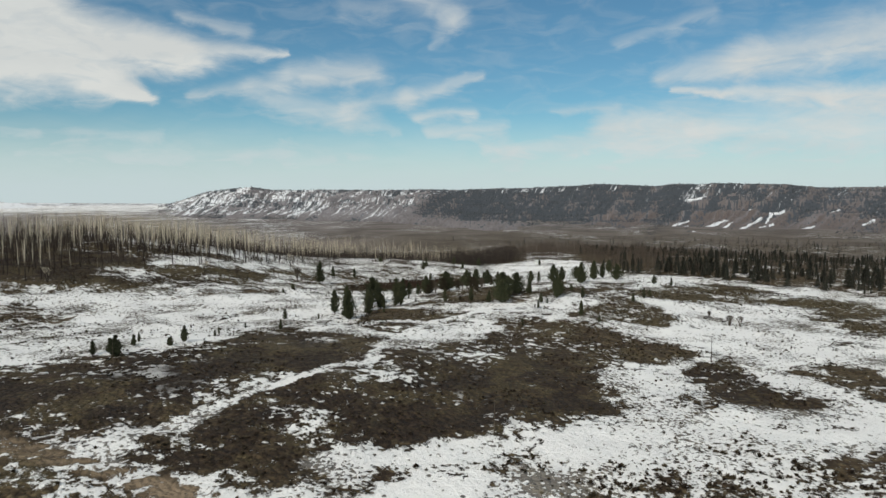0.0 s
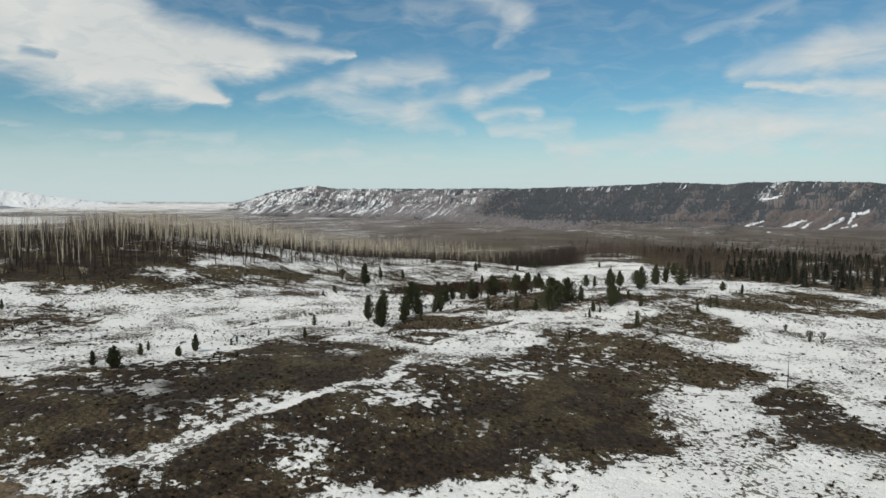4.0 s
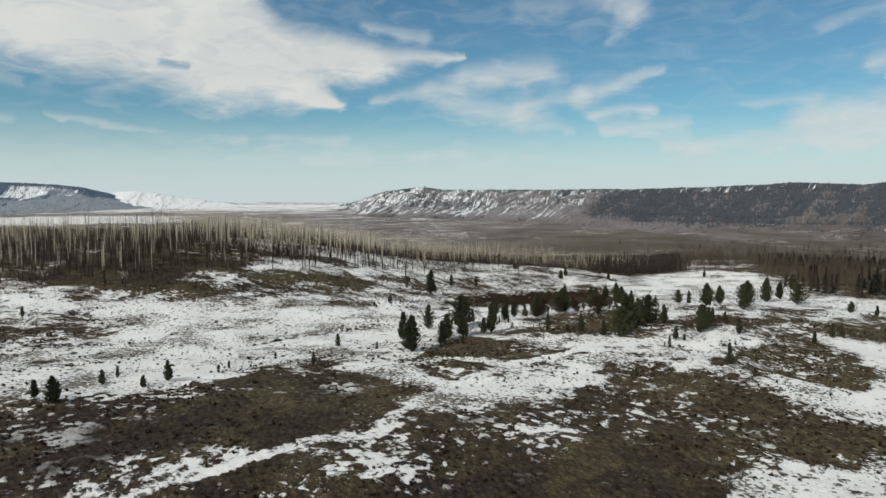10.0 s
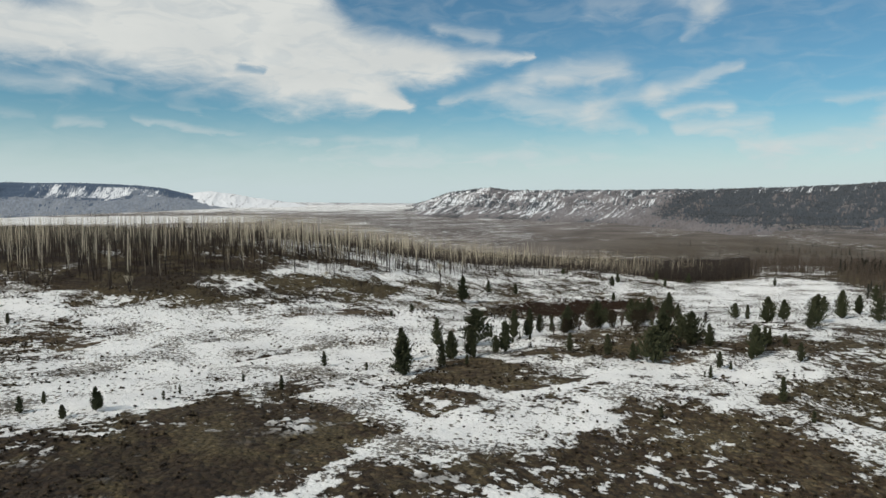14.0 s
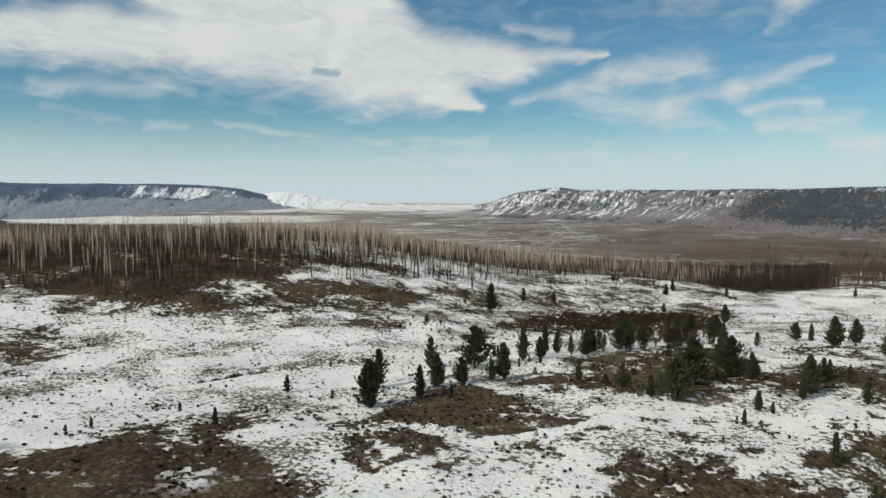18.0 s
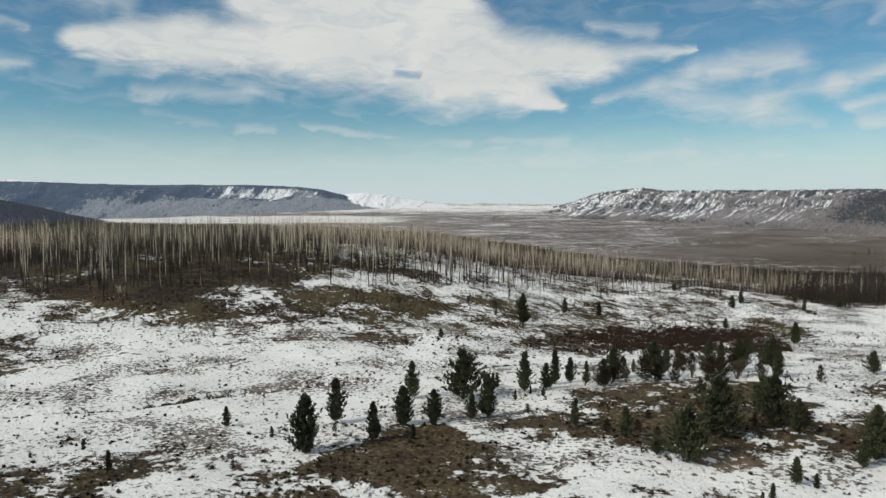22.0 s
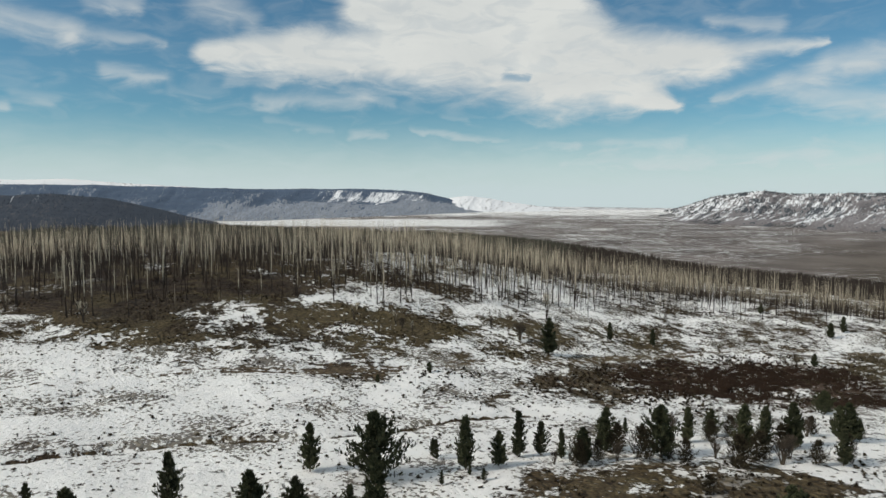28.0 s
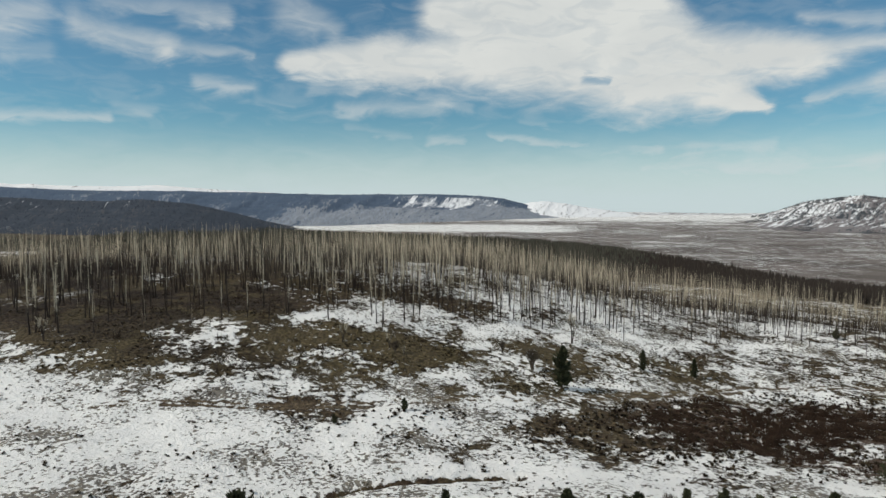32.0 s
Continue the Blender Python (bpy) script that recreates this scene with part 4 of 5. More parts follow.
def range_of_hills(name, label, mat, skyline, foot, far, bottom, bumps, white=0.0, woods=0.0, earth=0.0, lean=0.0, streak=0.6, tall=3.8, span=2.4, calm=None, hills=0.0, hill_size=450.0, seed=0, cols=420, rows=60, back=300):
    """A mountainside: skyline as (heading to the left, height) in degrees seen from the start, foot and far: distances of its base and crest."""
    sk = np.array(sorted(skyline), float)
    heads = np.linspace(sk[0, 0], sk[-1, 0], cols)
    crest = np.interp(heads, sk[:, 0], sk[:, 1])
    ft = np.array(sorted(foot), float)
    rb = np.interp(heads, ft[:, 0], ft[:, 1])
    rc = np.full(cols, float(far)) if np.isscalar(far) else np.interp(heads, *np.array(sorted(far), float).T)
    s = np.linspace(0, 1, rows) ** 1.35
    S, H = np.meshgrid(s, heads, indexing="ij")
    R = rb + (rc - rb) * S
    zc = 23 + np.tan(np.radians(crest)) * rc
    foot_z = height(-np.sin(np.radians(heads)) * rb, np.cos(np.radians(heads)) * rb) - 2
    low, high = np.arctan2(foot_z - 23, rb), np.radians(crest)
    Z = 23 + np.tan(low + (high - low) * S ** (0.62 + 0.12 * bottom)) * R
    rel = np.maximum(zc - foot_z, 15) * np.ones_like(S)
    # spurs and gullies run down the slope, leaning to one side
    rise = np.degrees(np.arctan2(Z - 23, R))
    V = (rise - rise[0]) / np.maximum(rise[-1] - rise[0], 0.2)
    bend = 1.4 * (fractal(H + seed, V * 3, 2.2, 4) - 0.5)
    U = H + lean * V + bend
    spur = 1 - np.abs(2 * fractal(U + seed * 7, V * span * 0.9, span, 5) - 1)
    knob = fractal(H + seed * 5, V * 4, 0.7, 4) - 0.5
    quiet = 1.0 if calm is None else calm(H, S)
    Z = Z + ((spur - 0.87) * bumps * 3.4 + knob * bumps * 0.32) * rel * np.sin(np.pi * np.clip(S * 0.95, 0, 1)) ** 0.6 * quiet
    # rounded hills standing one behind the other
    px, py = -np.sin(np.radians(H)) * R, np.cos(np.radians(H)) * R
    swell = 1 - np.abs(2 * fractal(px + 900 * seed, py - 500 * seed, hill_size, 5) - 1)
    Z = Z + (swell - 0.76) * hills * 2.2 * (0.15 * rel + 0.85 * np.maximum(Z - foot_z, 0)) * np.sin(np.pi * np.clip(S * 0.97 + 0.02, 0, 1)) ** 0.7
    Z = np.maximum(Z, height(px, py) - 2.0 + 9.0 * S * np.clip((zc - foot_z) / 60 - 0.3, 0, 1))
    # a back slope closes the crest
    Rb, Zb = R[-1] + back, Z[-1] - 0.5 * rel[-1]
    R, Z = np.vstack([R, Rb]), np.vstack([Z, Zb])
    H2, S2, U2, V2 = np.vstack([H, heads]), np.vstack([S, np.full(cols, 1.1)]), np.vstack([U, U[-1] + 0.1 * lean]), np.vstack([V, V[-1] + 0.1])
    me = sheet(name, -np.sin(np.radians(H2)) * R, np.cos(np.radians(H2)) * R, Z, mat)
    flow_of(me, U2, V2 * streak)
    flow_of(me, H2, V2 * tall, "grid")
    # snow and trees lie in hollows; left-facing slopes painted brighter for weak relief shading
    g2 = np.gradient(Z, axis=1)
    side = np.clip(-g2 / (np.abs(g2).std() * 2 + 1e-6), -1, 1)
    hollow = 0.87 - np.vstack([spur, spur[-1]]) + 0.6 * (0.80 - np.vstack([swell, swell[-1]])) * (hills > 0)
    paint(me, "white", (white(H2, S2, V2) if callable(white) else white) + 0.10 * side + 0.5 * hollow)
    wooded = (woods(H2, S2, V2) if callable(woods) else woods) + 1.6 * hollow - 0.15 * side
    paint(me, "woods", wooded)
    chance = step(wooded + 1.2 * (fractal(H2 * 1.7 + seed, V2 * tall * 1.7, 1.0, 3) - 0.5), 0.05, 0.75) * (S2 > 0.02) * (S2 < 1.05)
    HILL_TREES[name] = np.stack([-np.sin(np.radians(H2)) * R, np.cos(np.radians(H2)) * R, Z, chance], -1).reshape(-1, 4)
    paint(me, "earth", (earth(H2, S2, V2) if callable(earth) else earth) + 0 * H2)
    return tagged(new(name, me), label, "mountain", kind="structure")


DRIFTS = [
    [(-18.7, 0.293), (-20.0, 0.419)],
    [(-17.3, 0.098), (-20.0, 0.32)],
    [(-20.4, 0.216), (-22.9, 0.436)],
    [(-21.8, 0.177), (-23.3, 0.4)],
    [(-22.7, 0.193), (-24.2, 0.321), (-25.3, 0.505)],
    [(-23.1, 0.124), (-24.2, 0.234)],
    [(-25.2, 0.327), (-26.1, 0.377)],
    [(-25.6, 0.405), (-26.0, 0.583), (-26.8, 0.561)],
    [(-24.7, 0.142), (-25.6, 0.223)],
    [(-24.8, 0.055), (-26.7, 0.23), (-28.9, 0.371)],
    [(-25.5, 0.06), (-28.2, 0.304)],
    [(-32.0, 0.428), (-32.6, 0.506)],
    [(-23.8, 0.604), (-24.5, 0.641)],
    [(-29.9, 0.598), (-30.4, 0.646)],
    [(-20.0, 0.717), (-21.2, 0.769)],
]


def drifts(h, v):
    """Long snow drifts lying on the brown lower slopes."""
    total = 0 * h
    wob = 1 + 1.2 * (fractal(h * 3, v * 20, 1.0, 3) - 0.5)
    for line in DRIFTS:
        for (h1, v1), (h2, v2) in zip(line, line[1:]):
            k = np.clip(((h - h1) * (h2 - h1) + 25 * (v - v1) * (v2 - v1)) / ((h2 - h1) ** 2 + 25 * (v2 - v1) ** 2), 0, 1)
            d = np.hypot(h - h1 - k * (h2 - h1), 5 * (v - v1 - k * (v2 - v1)))
            total = np.maximum(total, 1.1 * np.exp(-((d / (0.13 * wob)) ** 2)))
    return total


def west(h, v):
    return step(h + 2.5 * v, 1.0, 5.0)


def dark_hill(h, v):
    """The wooded shoulder where the ridge turns from snow to brown."""
    return (1 - step(h + 4.0 * v + 3 * (fractal(h, v * 6, 1.5, 3) - 0.5), 0.5, 6.0)) * step(h + 2.5 * v, -15.0, -8.0)


def upper(h, v):
    return step(v + 0.5 * (fractal(h, v * 4, 1.6, 3) - 0.5), 0.46, 0.66)


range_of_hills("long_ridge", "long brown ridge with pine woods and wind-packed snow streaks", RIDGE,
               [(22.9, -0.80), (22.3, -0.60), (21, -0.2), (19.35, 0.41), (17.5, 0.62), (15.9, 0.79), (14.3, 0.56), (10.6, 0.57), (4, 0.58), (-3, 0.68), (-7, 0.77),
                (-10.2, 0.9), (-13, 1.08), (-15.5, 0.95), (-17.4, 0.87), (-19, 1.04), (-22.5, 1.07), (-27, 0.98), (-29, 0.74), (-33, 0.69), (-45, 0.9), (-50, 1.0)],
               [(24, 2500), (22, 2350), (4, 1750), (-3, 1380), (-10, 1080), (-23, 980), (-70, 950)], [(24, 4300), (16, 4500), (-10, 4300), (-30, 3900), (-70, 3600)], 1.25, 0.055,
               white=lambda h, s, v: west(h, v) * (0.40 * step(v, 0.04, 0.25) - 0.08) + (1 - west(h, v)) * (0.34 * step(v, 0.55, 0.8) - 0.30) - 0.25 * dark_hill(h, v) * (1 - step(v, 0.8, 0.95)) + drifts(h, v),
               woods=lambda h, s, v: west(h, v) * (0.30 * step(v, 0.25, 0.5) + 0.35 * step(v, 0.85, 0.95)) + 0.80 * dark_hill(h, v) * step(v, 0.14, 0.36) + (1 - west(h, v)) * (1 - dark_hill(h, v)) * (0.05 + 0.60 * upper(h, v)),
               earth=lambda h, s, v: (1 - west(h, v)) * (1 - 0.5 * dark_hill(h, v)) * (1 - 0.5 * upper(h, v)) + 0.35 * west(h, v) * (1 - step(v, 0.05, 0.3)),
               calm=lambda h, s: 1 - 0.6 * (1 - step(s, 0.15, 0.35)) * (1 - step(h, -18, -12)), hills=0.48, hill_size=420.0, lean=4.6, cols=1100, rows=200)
range_of_hills("snowy_range", "far snow-covered range above the dark hills", SNOWY,
               [(58, 0.8), (62, 1.25), (66, 1.40), (68.5, 1.62), (70, 1.75), (71.5, 1.6), (75, 1.55), (80, 1.72), (86, 1.6), (100, 1.5)], [(58, 4300), (100, 4300)], 4880, 1.0, 0.05, white=0.75, seed=9, cols=200, rows=12, back=30)
# paler bare foot under darker woods: haze thickening downslope, done in colour
range_of_hills("wooded_mountains", "wooded mountains tinted blue-grey for haze, with a few snow patches", HAZY_WOODED,
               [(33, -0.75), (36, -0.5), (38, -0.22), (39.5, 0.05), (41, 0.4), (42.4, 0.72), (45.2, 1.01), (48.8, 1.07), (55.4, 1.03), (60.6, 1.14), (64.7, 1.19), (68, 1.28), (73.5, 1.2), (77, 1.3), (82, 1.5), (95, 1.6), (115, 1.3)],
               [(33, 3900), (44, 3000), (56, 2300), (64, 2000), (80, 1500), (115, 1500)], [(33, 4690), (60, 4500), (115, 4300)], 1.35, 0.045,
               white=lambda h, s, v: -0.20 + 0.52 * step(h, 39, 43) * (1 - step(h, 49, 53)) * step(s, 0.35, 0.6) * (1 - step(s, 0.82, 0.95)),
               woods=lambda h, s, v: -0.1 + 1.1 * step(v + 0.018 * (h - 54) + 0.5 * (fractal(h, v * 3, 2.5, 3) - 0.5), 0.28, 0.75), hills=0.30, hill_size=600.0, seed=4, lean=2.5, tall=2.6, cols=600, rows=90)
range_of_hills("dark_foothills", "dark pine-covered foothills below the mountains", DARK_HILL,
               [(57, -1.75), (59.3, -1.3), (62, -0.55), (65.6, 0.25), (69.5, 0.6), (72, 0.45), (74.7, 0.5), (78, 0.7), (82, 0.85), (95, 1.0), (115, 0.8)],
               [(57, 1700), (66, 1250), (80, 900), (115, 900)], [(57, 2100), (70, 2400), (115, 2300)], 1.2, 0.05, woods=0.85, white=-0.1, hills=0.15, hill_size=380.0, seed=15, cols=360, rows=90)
range_of_hills("white_mound", "smooth snow-covered mound rising from the plain", SNOWY,
               [(30.5, -0.60), (32.9, -0.38), (33.7, -0.24), (35.6, 0.0), (37, 0.28), (38.6, 0.50), (40, 0.38), (41.5, 0.14), (43.6, -0.28), (47, -0.75)], [(30, 3700), (47, 3500)], 4720, 1.6, 0.05, white=0.70, seed=22, span=1.0, cols=240, rows=40, back=60)
# snow thinned to pale grey here, in place of haze along the horizon
range_of_hills("far_benches", "low snowy benches along the horizon", SNOWY,
               [(10, -0.62), (16, -0.52), (22, -0.50), (27, -0.46), (32, -0.40), (37, -0.36), (42, -0.42), (48, -0.6), (60, -0.7)], [(10, 4300), (60, 4300)], 4860, 1.0, 0.03, white=0.45, seed=30, cols=160, rows=8, back=20)

# ---------------------------------------------------------------- plants: meshes
def raw_mesh(name, verts, faces, mat, up=None, smooth=False):
    me = bpy.data.meshes.new(name)
    me.from_pydata([tuple(v) for v in verts], [], faces)
    me.materials.append(mat)
    if up is not None:
        paint(me, "up", up)
    if smooth:
        me.polygons.foreach_set("use_smooth", np.ones(len(me.polygons), bool))
    me.update()
    return me


def part(name, me, parent, label=""):
    ob = new(name, me)
    ob.parent = parent
    return tagged(ob, label)


def limb(verts, faces, ups, a, b, ra, rb, sides=5):
    """A tapered stick from a to b."""
    a, b = np.array(a, float), np.array(b, float)
    d = (b - a) / (np.linalg.norm(b - a) + 1e-9)
    u = np.cross(d, (0.3, 0.9, 0.2) if abs(d[2]) > 0.9 else (0, 0, 1))
    u /= np.linalg.norm(u)
    w = np.cross(d, u)
    base = len(verts)
    for q, r in ((a, ra), (b, rb)):
        for k in range(sides):
            c = 2 * math.pi * k / sides
            verts.append(q + r * (math.cos(c) * u + math.sin(c) * w))
            ups.append(float(q[2]))
    for k in range(sides):
        faces.append((base + k, base + (k + 1) % sides, base + sides + (k + 1) % sides, base + sides + k))
    faces.append(tuple(base + sides + k for k in range(sides)))


def trunk_mesh(rng, thick, mat, lean=0.02, tall=1.0, sides=7, fire=1.0):
    verts, faces, ups = [], [], []
    n, x, y = 7, 0.0, 0.0
    dx, dy = rng.uniform(-lean, lean), rng.uniform(-lean, lean)
    for i in range(n + 1):
        k = i / n
        r = thick * (1 - k) ** 0.8 + 0.0012
        for j in range(sides):
            c = 2 * math.pi * j / sides
            verts.append((x + r * math.cos(c), y + r * math.sin(c), tall * k - (0.03 if i == 0 else 0)))
            ups.append(k * fire)
        x, y = x + dx / n + rng.uniform(-lean, lean) * 0.3, y + dy / n + rng.uniform(-lean, lean) * 0.3
    for i in range(n):
        for j in range(sides):
            a, b = i * sides + j, i * sides + (j + 1) % sides
            faces.append((a, b, b + sides, a + sides))
    return raw_mesh("trunk", verts, faces, mat, ups, True)


def crown_mesh(rng, wide, foot, mat, whorls=22, each=8, blade=0.07, thick=0.0125, droop=0.0, point=0.85, tops=3):
    """Needle tufts on upswept branches round a dense core, with a few leaders at the top; unit height."""
    verts, faces = [], []

    def leaf(p, d, ln, th):
        d = d / (np.linalg.norm(d) + 1e-6)
        s = np.cross(d, (rng.uniform(-1, 1), rng.uniform(-1, 1), rng.uniform(-1, 1)))
        s = s / (np.linalg.norm(s) + 1e-6) * th * rng.uniform(0.7, 1.3)
        b = len(verts)
        verts.extend((p, p + d * ln * 0.5 + s, p + d * ln, p + d * ln * 0.5 - s))
        faces.append((b, b + 1, b + 2, b + 3))

    def reach_at(k):
        return wide * (0.16 + 0.84 * math.sin(math.pi * min(1, 0.34 + 0.66 * k)) ** point) * (1 - k**2 * 0.45)

    swell = [rng.uniform(0.6, 1.2) for _ in range(9)]
    for i in range(whorls):
        k = min(max((i + rng.uniform(-0.5, 0.5)) / (whorls - 1), 0), 1)
        z0 = foot + (0.93 - foot) * k
        reach = reach_at(k)
        turn = rng.uniform(0, 6.28)
        # core
        for _ in range(int(each * 1.2)):
            c, f = rng.uniform(0, 6.28), rng.uniform(0.0, 0.46) * reach
            leaf(np.array((math.cos(c) * f, math.sin(c) * f, z0 + rng.uniform(-0.03, 0.03))), np.array((rng.uniform(-1, 1), rng.uniform(-1, 1), rng.uniform(-0.2, 1.2))), blade * 1.5, thick * 2.4)
        for j in range(max(3, int(each * (0.85 - 0.35 * k)))):
            c = turn + 6.283 * j / each + rng.uniform(-0.4, 0.4)
            far = reach * rng.uniform(0.45, 1.25) * swell[int(c / 6.284 * 9) % 9 if droop == 0 else 0]
            rise = rng.uniform(0.25, 0.8) - droop
            for f in (0.45, 0.62, 0.78, 0.92, 1.0):
                p = np.array((math.cos(c) * far * f, math.sin(c) * far * f, z0 + far * f * f * rise))
                for _ in range(5):
                    q = p + (rng.uniform(-0.018, 0.018), rng.uniform(-0.018, 0.018), rng.uniform(-0.018, 0.018))
                    leaf(q, np.array((math.cos(c) * rng.uniform(0, 0.8) + rng.uniform(-0.6, 0.6), math.sin(c) * rng.uniform(0, 0.8) + rng.uniform(-0.6, 0.6), rng.uniform(0.3, 1.5) - 1.5 * droop)), blade * rng.uniform(0.7, 1.3), thick)
    for i in range(tops):
        c, f = rng.uniform(0, 6.28), (0 if i == 0 else wide * rng.uniform(0.15, 0.4))
        z1, z2 = 0.80, (1.0 if i == 0 else rng.uniform(0.88, 0.97))
        for n in range(26):
            z = z1 + (z2 - blade - z1) * n / 25
            leaf(np.array((math.cos(c) * f + rng.uniform(-0.015, 0.015), math.sin(c) * f + rng.uniform(-0.015, 0.015), z)), np.array((rng.uniform(-0.6, 0.6), rng.uniform(-0.6, 0.6), rng.uniform(0.5, 1.2))), blade, thick * 1.2)
    return raw_mesh("crown", verts, faces, mat)


def twig_mesh(rng, mat, tall=1.0, stems=3, depth=4, thick=0.016, open_=0.55):
    verts, faces, ups = [], [], []

    def grow(p, d, ln, r, left):
        q = p + d * ln
        limb(verts, faces, ups, p, q, r, r * 0.65, 4)
        if left == 0:
            return
        for _ in range(3 if left > 1 else 4):
            e = d + np.array([rng.uniform(-open_, open_), rng.uniform(-open_, open_), rng.uniform(-0.12, 0.4)])
            grow(p + d * ln * rng.uniform(0.6, 1.0), e / np.linalg.norm(e), ln * rng.uniform(0.6, 0.85), r * 0.6, left - 1)

    for _ in range(stems):
        d = np.array([rng.uniform(-0.3, 0.3), rng.uniform(-0.3, 0.3), 1.0])
        grow(np.array([rng.uniform(-0.04, 0.04), rng.uniform(-0.04, 0.04), -0.02]), d / np.linalg.norm(d), tall * 0.30, thick, depth - 1)
    return raw_mesh("bare_crown", verts, faces, mat, ups)


def stub_mesh(rng, mat, count=26, reach=0.055, fire=1.0):
    verts, faces, ups = [], [], []
    for _ in range(count):
        z, c = rng.uniform(0.28, 0.98), rng.uniform(0, 6.28)
        ln = reach * rng.uniform(0.5, 1.6) * (1.15 - 0.6 * z)
        limb(verts, faces, ups, (0, 0, z), (math.cos(c) * ln, math.sin(c) * ln, z + ln * rng.uniform(0.1, 0.9)), 0.0032, 0.0012, 3)
    return raw_mesh("bare_crown", verts, faces, mat, [u * fire for u in ups])


def plant(name, label, category, group, **meshes):
    """A plant out of its part meshes, standing at the world's origin until it is copied."""
    root = tagged(new(name), label, category, group)
    for key, me in meshes.items():
        ob = part(key, me, root)
        if key != "trunk":
            tagged(ob, kind="stuff")
    return root


def stand(ob, x, y, tall, turn, wide=1.0, sink=0.04):
    return pose(x, y, float(top(x, y)) - sink, 0, 0, turn) @ Matrix.Diagonal((tall * wide, tall * wide, tall, 1))


rng = random.Random(11)
KINDS = {
    "b": [plant("pine_tree", "bushy dark green pine with upswept tufts", "pine tree", "meadow pines",
                trunk=trunk_mesh(rng, 0.028, BARK), crown=crown_mesh(rng, w, 0.05, NEEDLES, 25, 10)) for w in (0.33, 0.37, 0.42)],
    "m": [plant("pine_tree", "young green pine of conical outline in snow", "pine tree", "meadow pines",
                trunk=trunk_mesh(rng, 0.022, BARK), crown=crown_mesh(rng, w, 0.07, m, 23, 8)) for w, m in ((0.25, NEEDLES), (0.29, PALE_NEEDLES), (0.28, NEEDLES))],
    "n": [plant("pine_tree", "slim young dark pine standing in snow", "pine tree", "meadow pines",
                trunk=trunk_mesh(rng, 0.022, BARK), crown=crown_mesh(rng, w, 0.05, m, 21, 7, 0.07, 0.0135)) for w, m in ((0.18, NEEDLES), (0.21, PALE_NEEDLES))],
    "s": [plant("pine_sapling", "knee-high pine sapling poking out of snow", "pine sapling", "pine saplings",
                trunk=trunk_mesh(rng, 0.03, BARK), crown=crown_mesh(rng, 0.24, 0.08, NEEDLES, 9, 5, 0.14, 0.03))],
    "g": [plant("bare_shrub", "leafless grey-brown shrub with fine twigs", "shrub", "bare shrubs", bare_crown=twig_mesh(rng, TWIGS, 0.85, 7, 4, 0.020, 0.5)) for _ in range(3)],
    "o": [plant("brown_shrub", "dense olive-brown leafless shrub beside the pines", "shrub", "brown shrubs", bare_crown=crown_mesh(rng, 0.46, 0.02, OLIVE_TWIGS, 14, 9, 0.13, 0.007, 0.0, 0.7, 4)) for _ in range(3)],
    "d": [plant("dead_tree", "forked fire-blackened dead tree with bare limbs", "dead tree", "forked dead trees", bare_crown=twig_mesh(rng, SNAG, 0.95, 2, 4, 0.02, 0.42)) for _ in range(2)],
    "p": [plant("bare_pole", "thin weathered bare pole standing upright", "pole", "bare poles", trunk=trunk_mesh(rng, 0.020, TWIGS, 0.004), bare_crown=stub_mesh(rng, TWIGS, 5, 0.03))],
}
SNAGS = [plant("dead_tree", "tall fire-killed trunk, grey above and charred below", "dead tree", "burnt forest",
               trunk=trunk_mesh(rng, 0.0105, SNAG, 0.03, sides=6), bare_crown=stub_mesh(rng, SNAG, n)) for n in (16, 24, 32, 38)]
CHARRED = [plant("dead_tree", "tall fire-killed trunk, charred black to the top", "dead tree", "burnt forest",
                 trunk=trunk_mesh(rng, 0.0105, SNAG, 0.035, sides=6, fire=0.4), bare_crown=stub_mesh(rng, SNAG, n, fire=0.4)) for n in (14, 26)]
SPRUCES = [plant("spruce_tree", "tall dark spruce at the edge of the woods", "spruce tree", "eastern spruces",
                 trunk=trunk_mesh(rng, 0.016, BARK), crown=crown_mesh(rng, w, 0.06, FAR_NEEDLES, 24, 7, 0.065, 0.012, 0.35, 1.3, 1)) for w in (0.15, 0.19)]
ORIGINALS = [o for kinds in KINDS.values() for o in kinds] + SNAGS + CHARRED + SPRUCES

# ---------------------------------------------------------------- plants: single ones
for rows in (PINES_CREEK, PINES_ROW, PINES_KNOLL, PINES_NORTH, PINES_WEST, BARE_SHRUBS, BROWN_SHRUBS, LOW_BRUSH, POSTS):
    for x, y, tall, kind in rows:
        ob = rng.choice(KINDS[kind])
        copy_thing(ob, stand(ob, x, y, tall, rng.uniform(0, 360), rng.uniform(0.78, 1.02) if kind != "p" else 0.75))


# ---------------------------------------------------------------- the burnt forest
pick = np.random.RandomState(3)
fx, fy = pick.uniform(-330, 40, 72000), pick.uniform(110, 560, 72000)
clump = fractal(fx, fy, 26.0, 3)
keep = pick.rand(72000) < forest_share(fx, fy) * np.clip(1.6 * clump - 0.15, 0.1, 1) * 0.95
fx, fy = fx[keep], fy[keep]
order = np.argsort(np.hypot(fx - 27, fy - 135))
fx, fy = fx[order], fy[order]
for x, y in zip(fx[:300], fy[:300]):
    ob = rng.choice(CHARRED if rng.random() < 0.12 + 0.5 * float(inside(x, y, BURNT_CORE, 10)) else SNAGS)
    copy_thing(ob, stand(ob, x, y, rng.uniform(7.0, 12.0), rng.uniform(0, 360), rng.uniform(0.8, 1.15), 0.2))


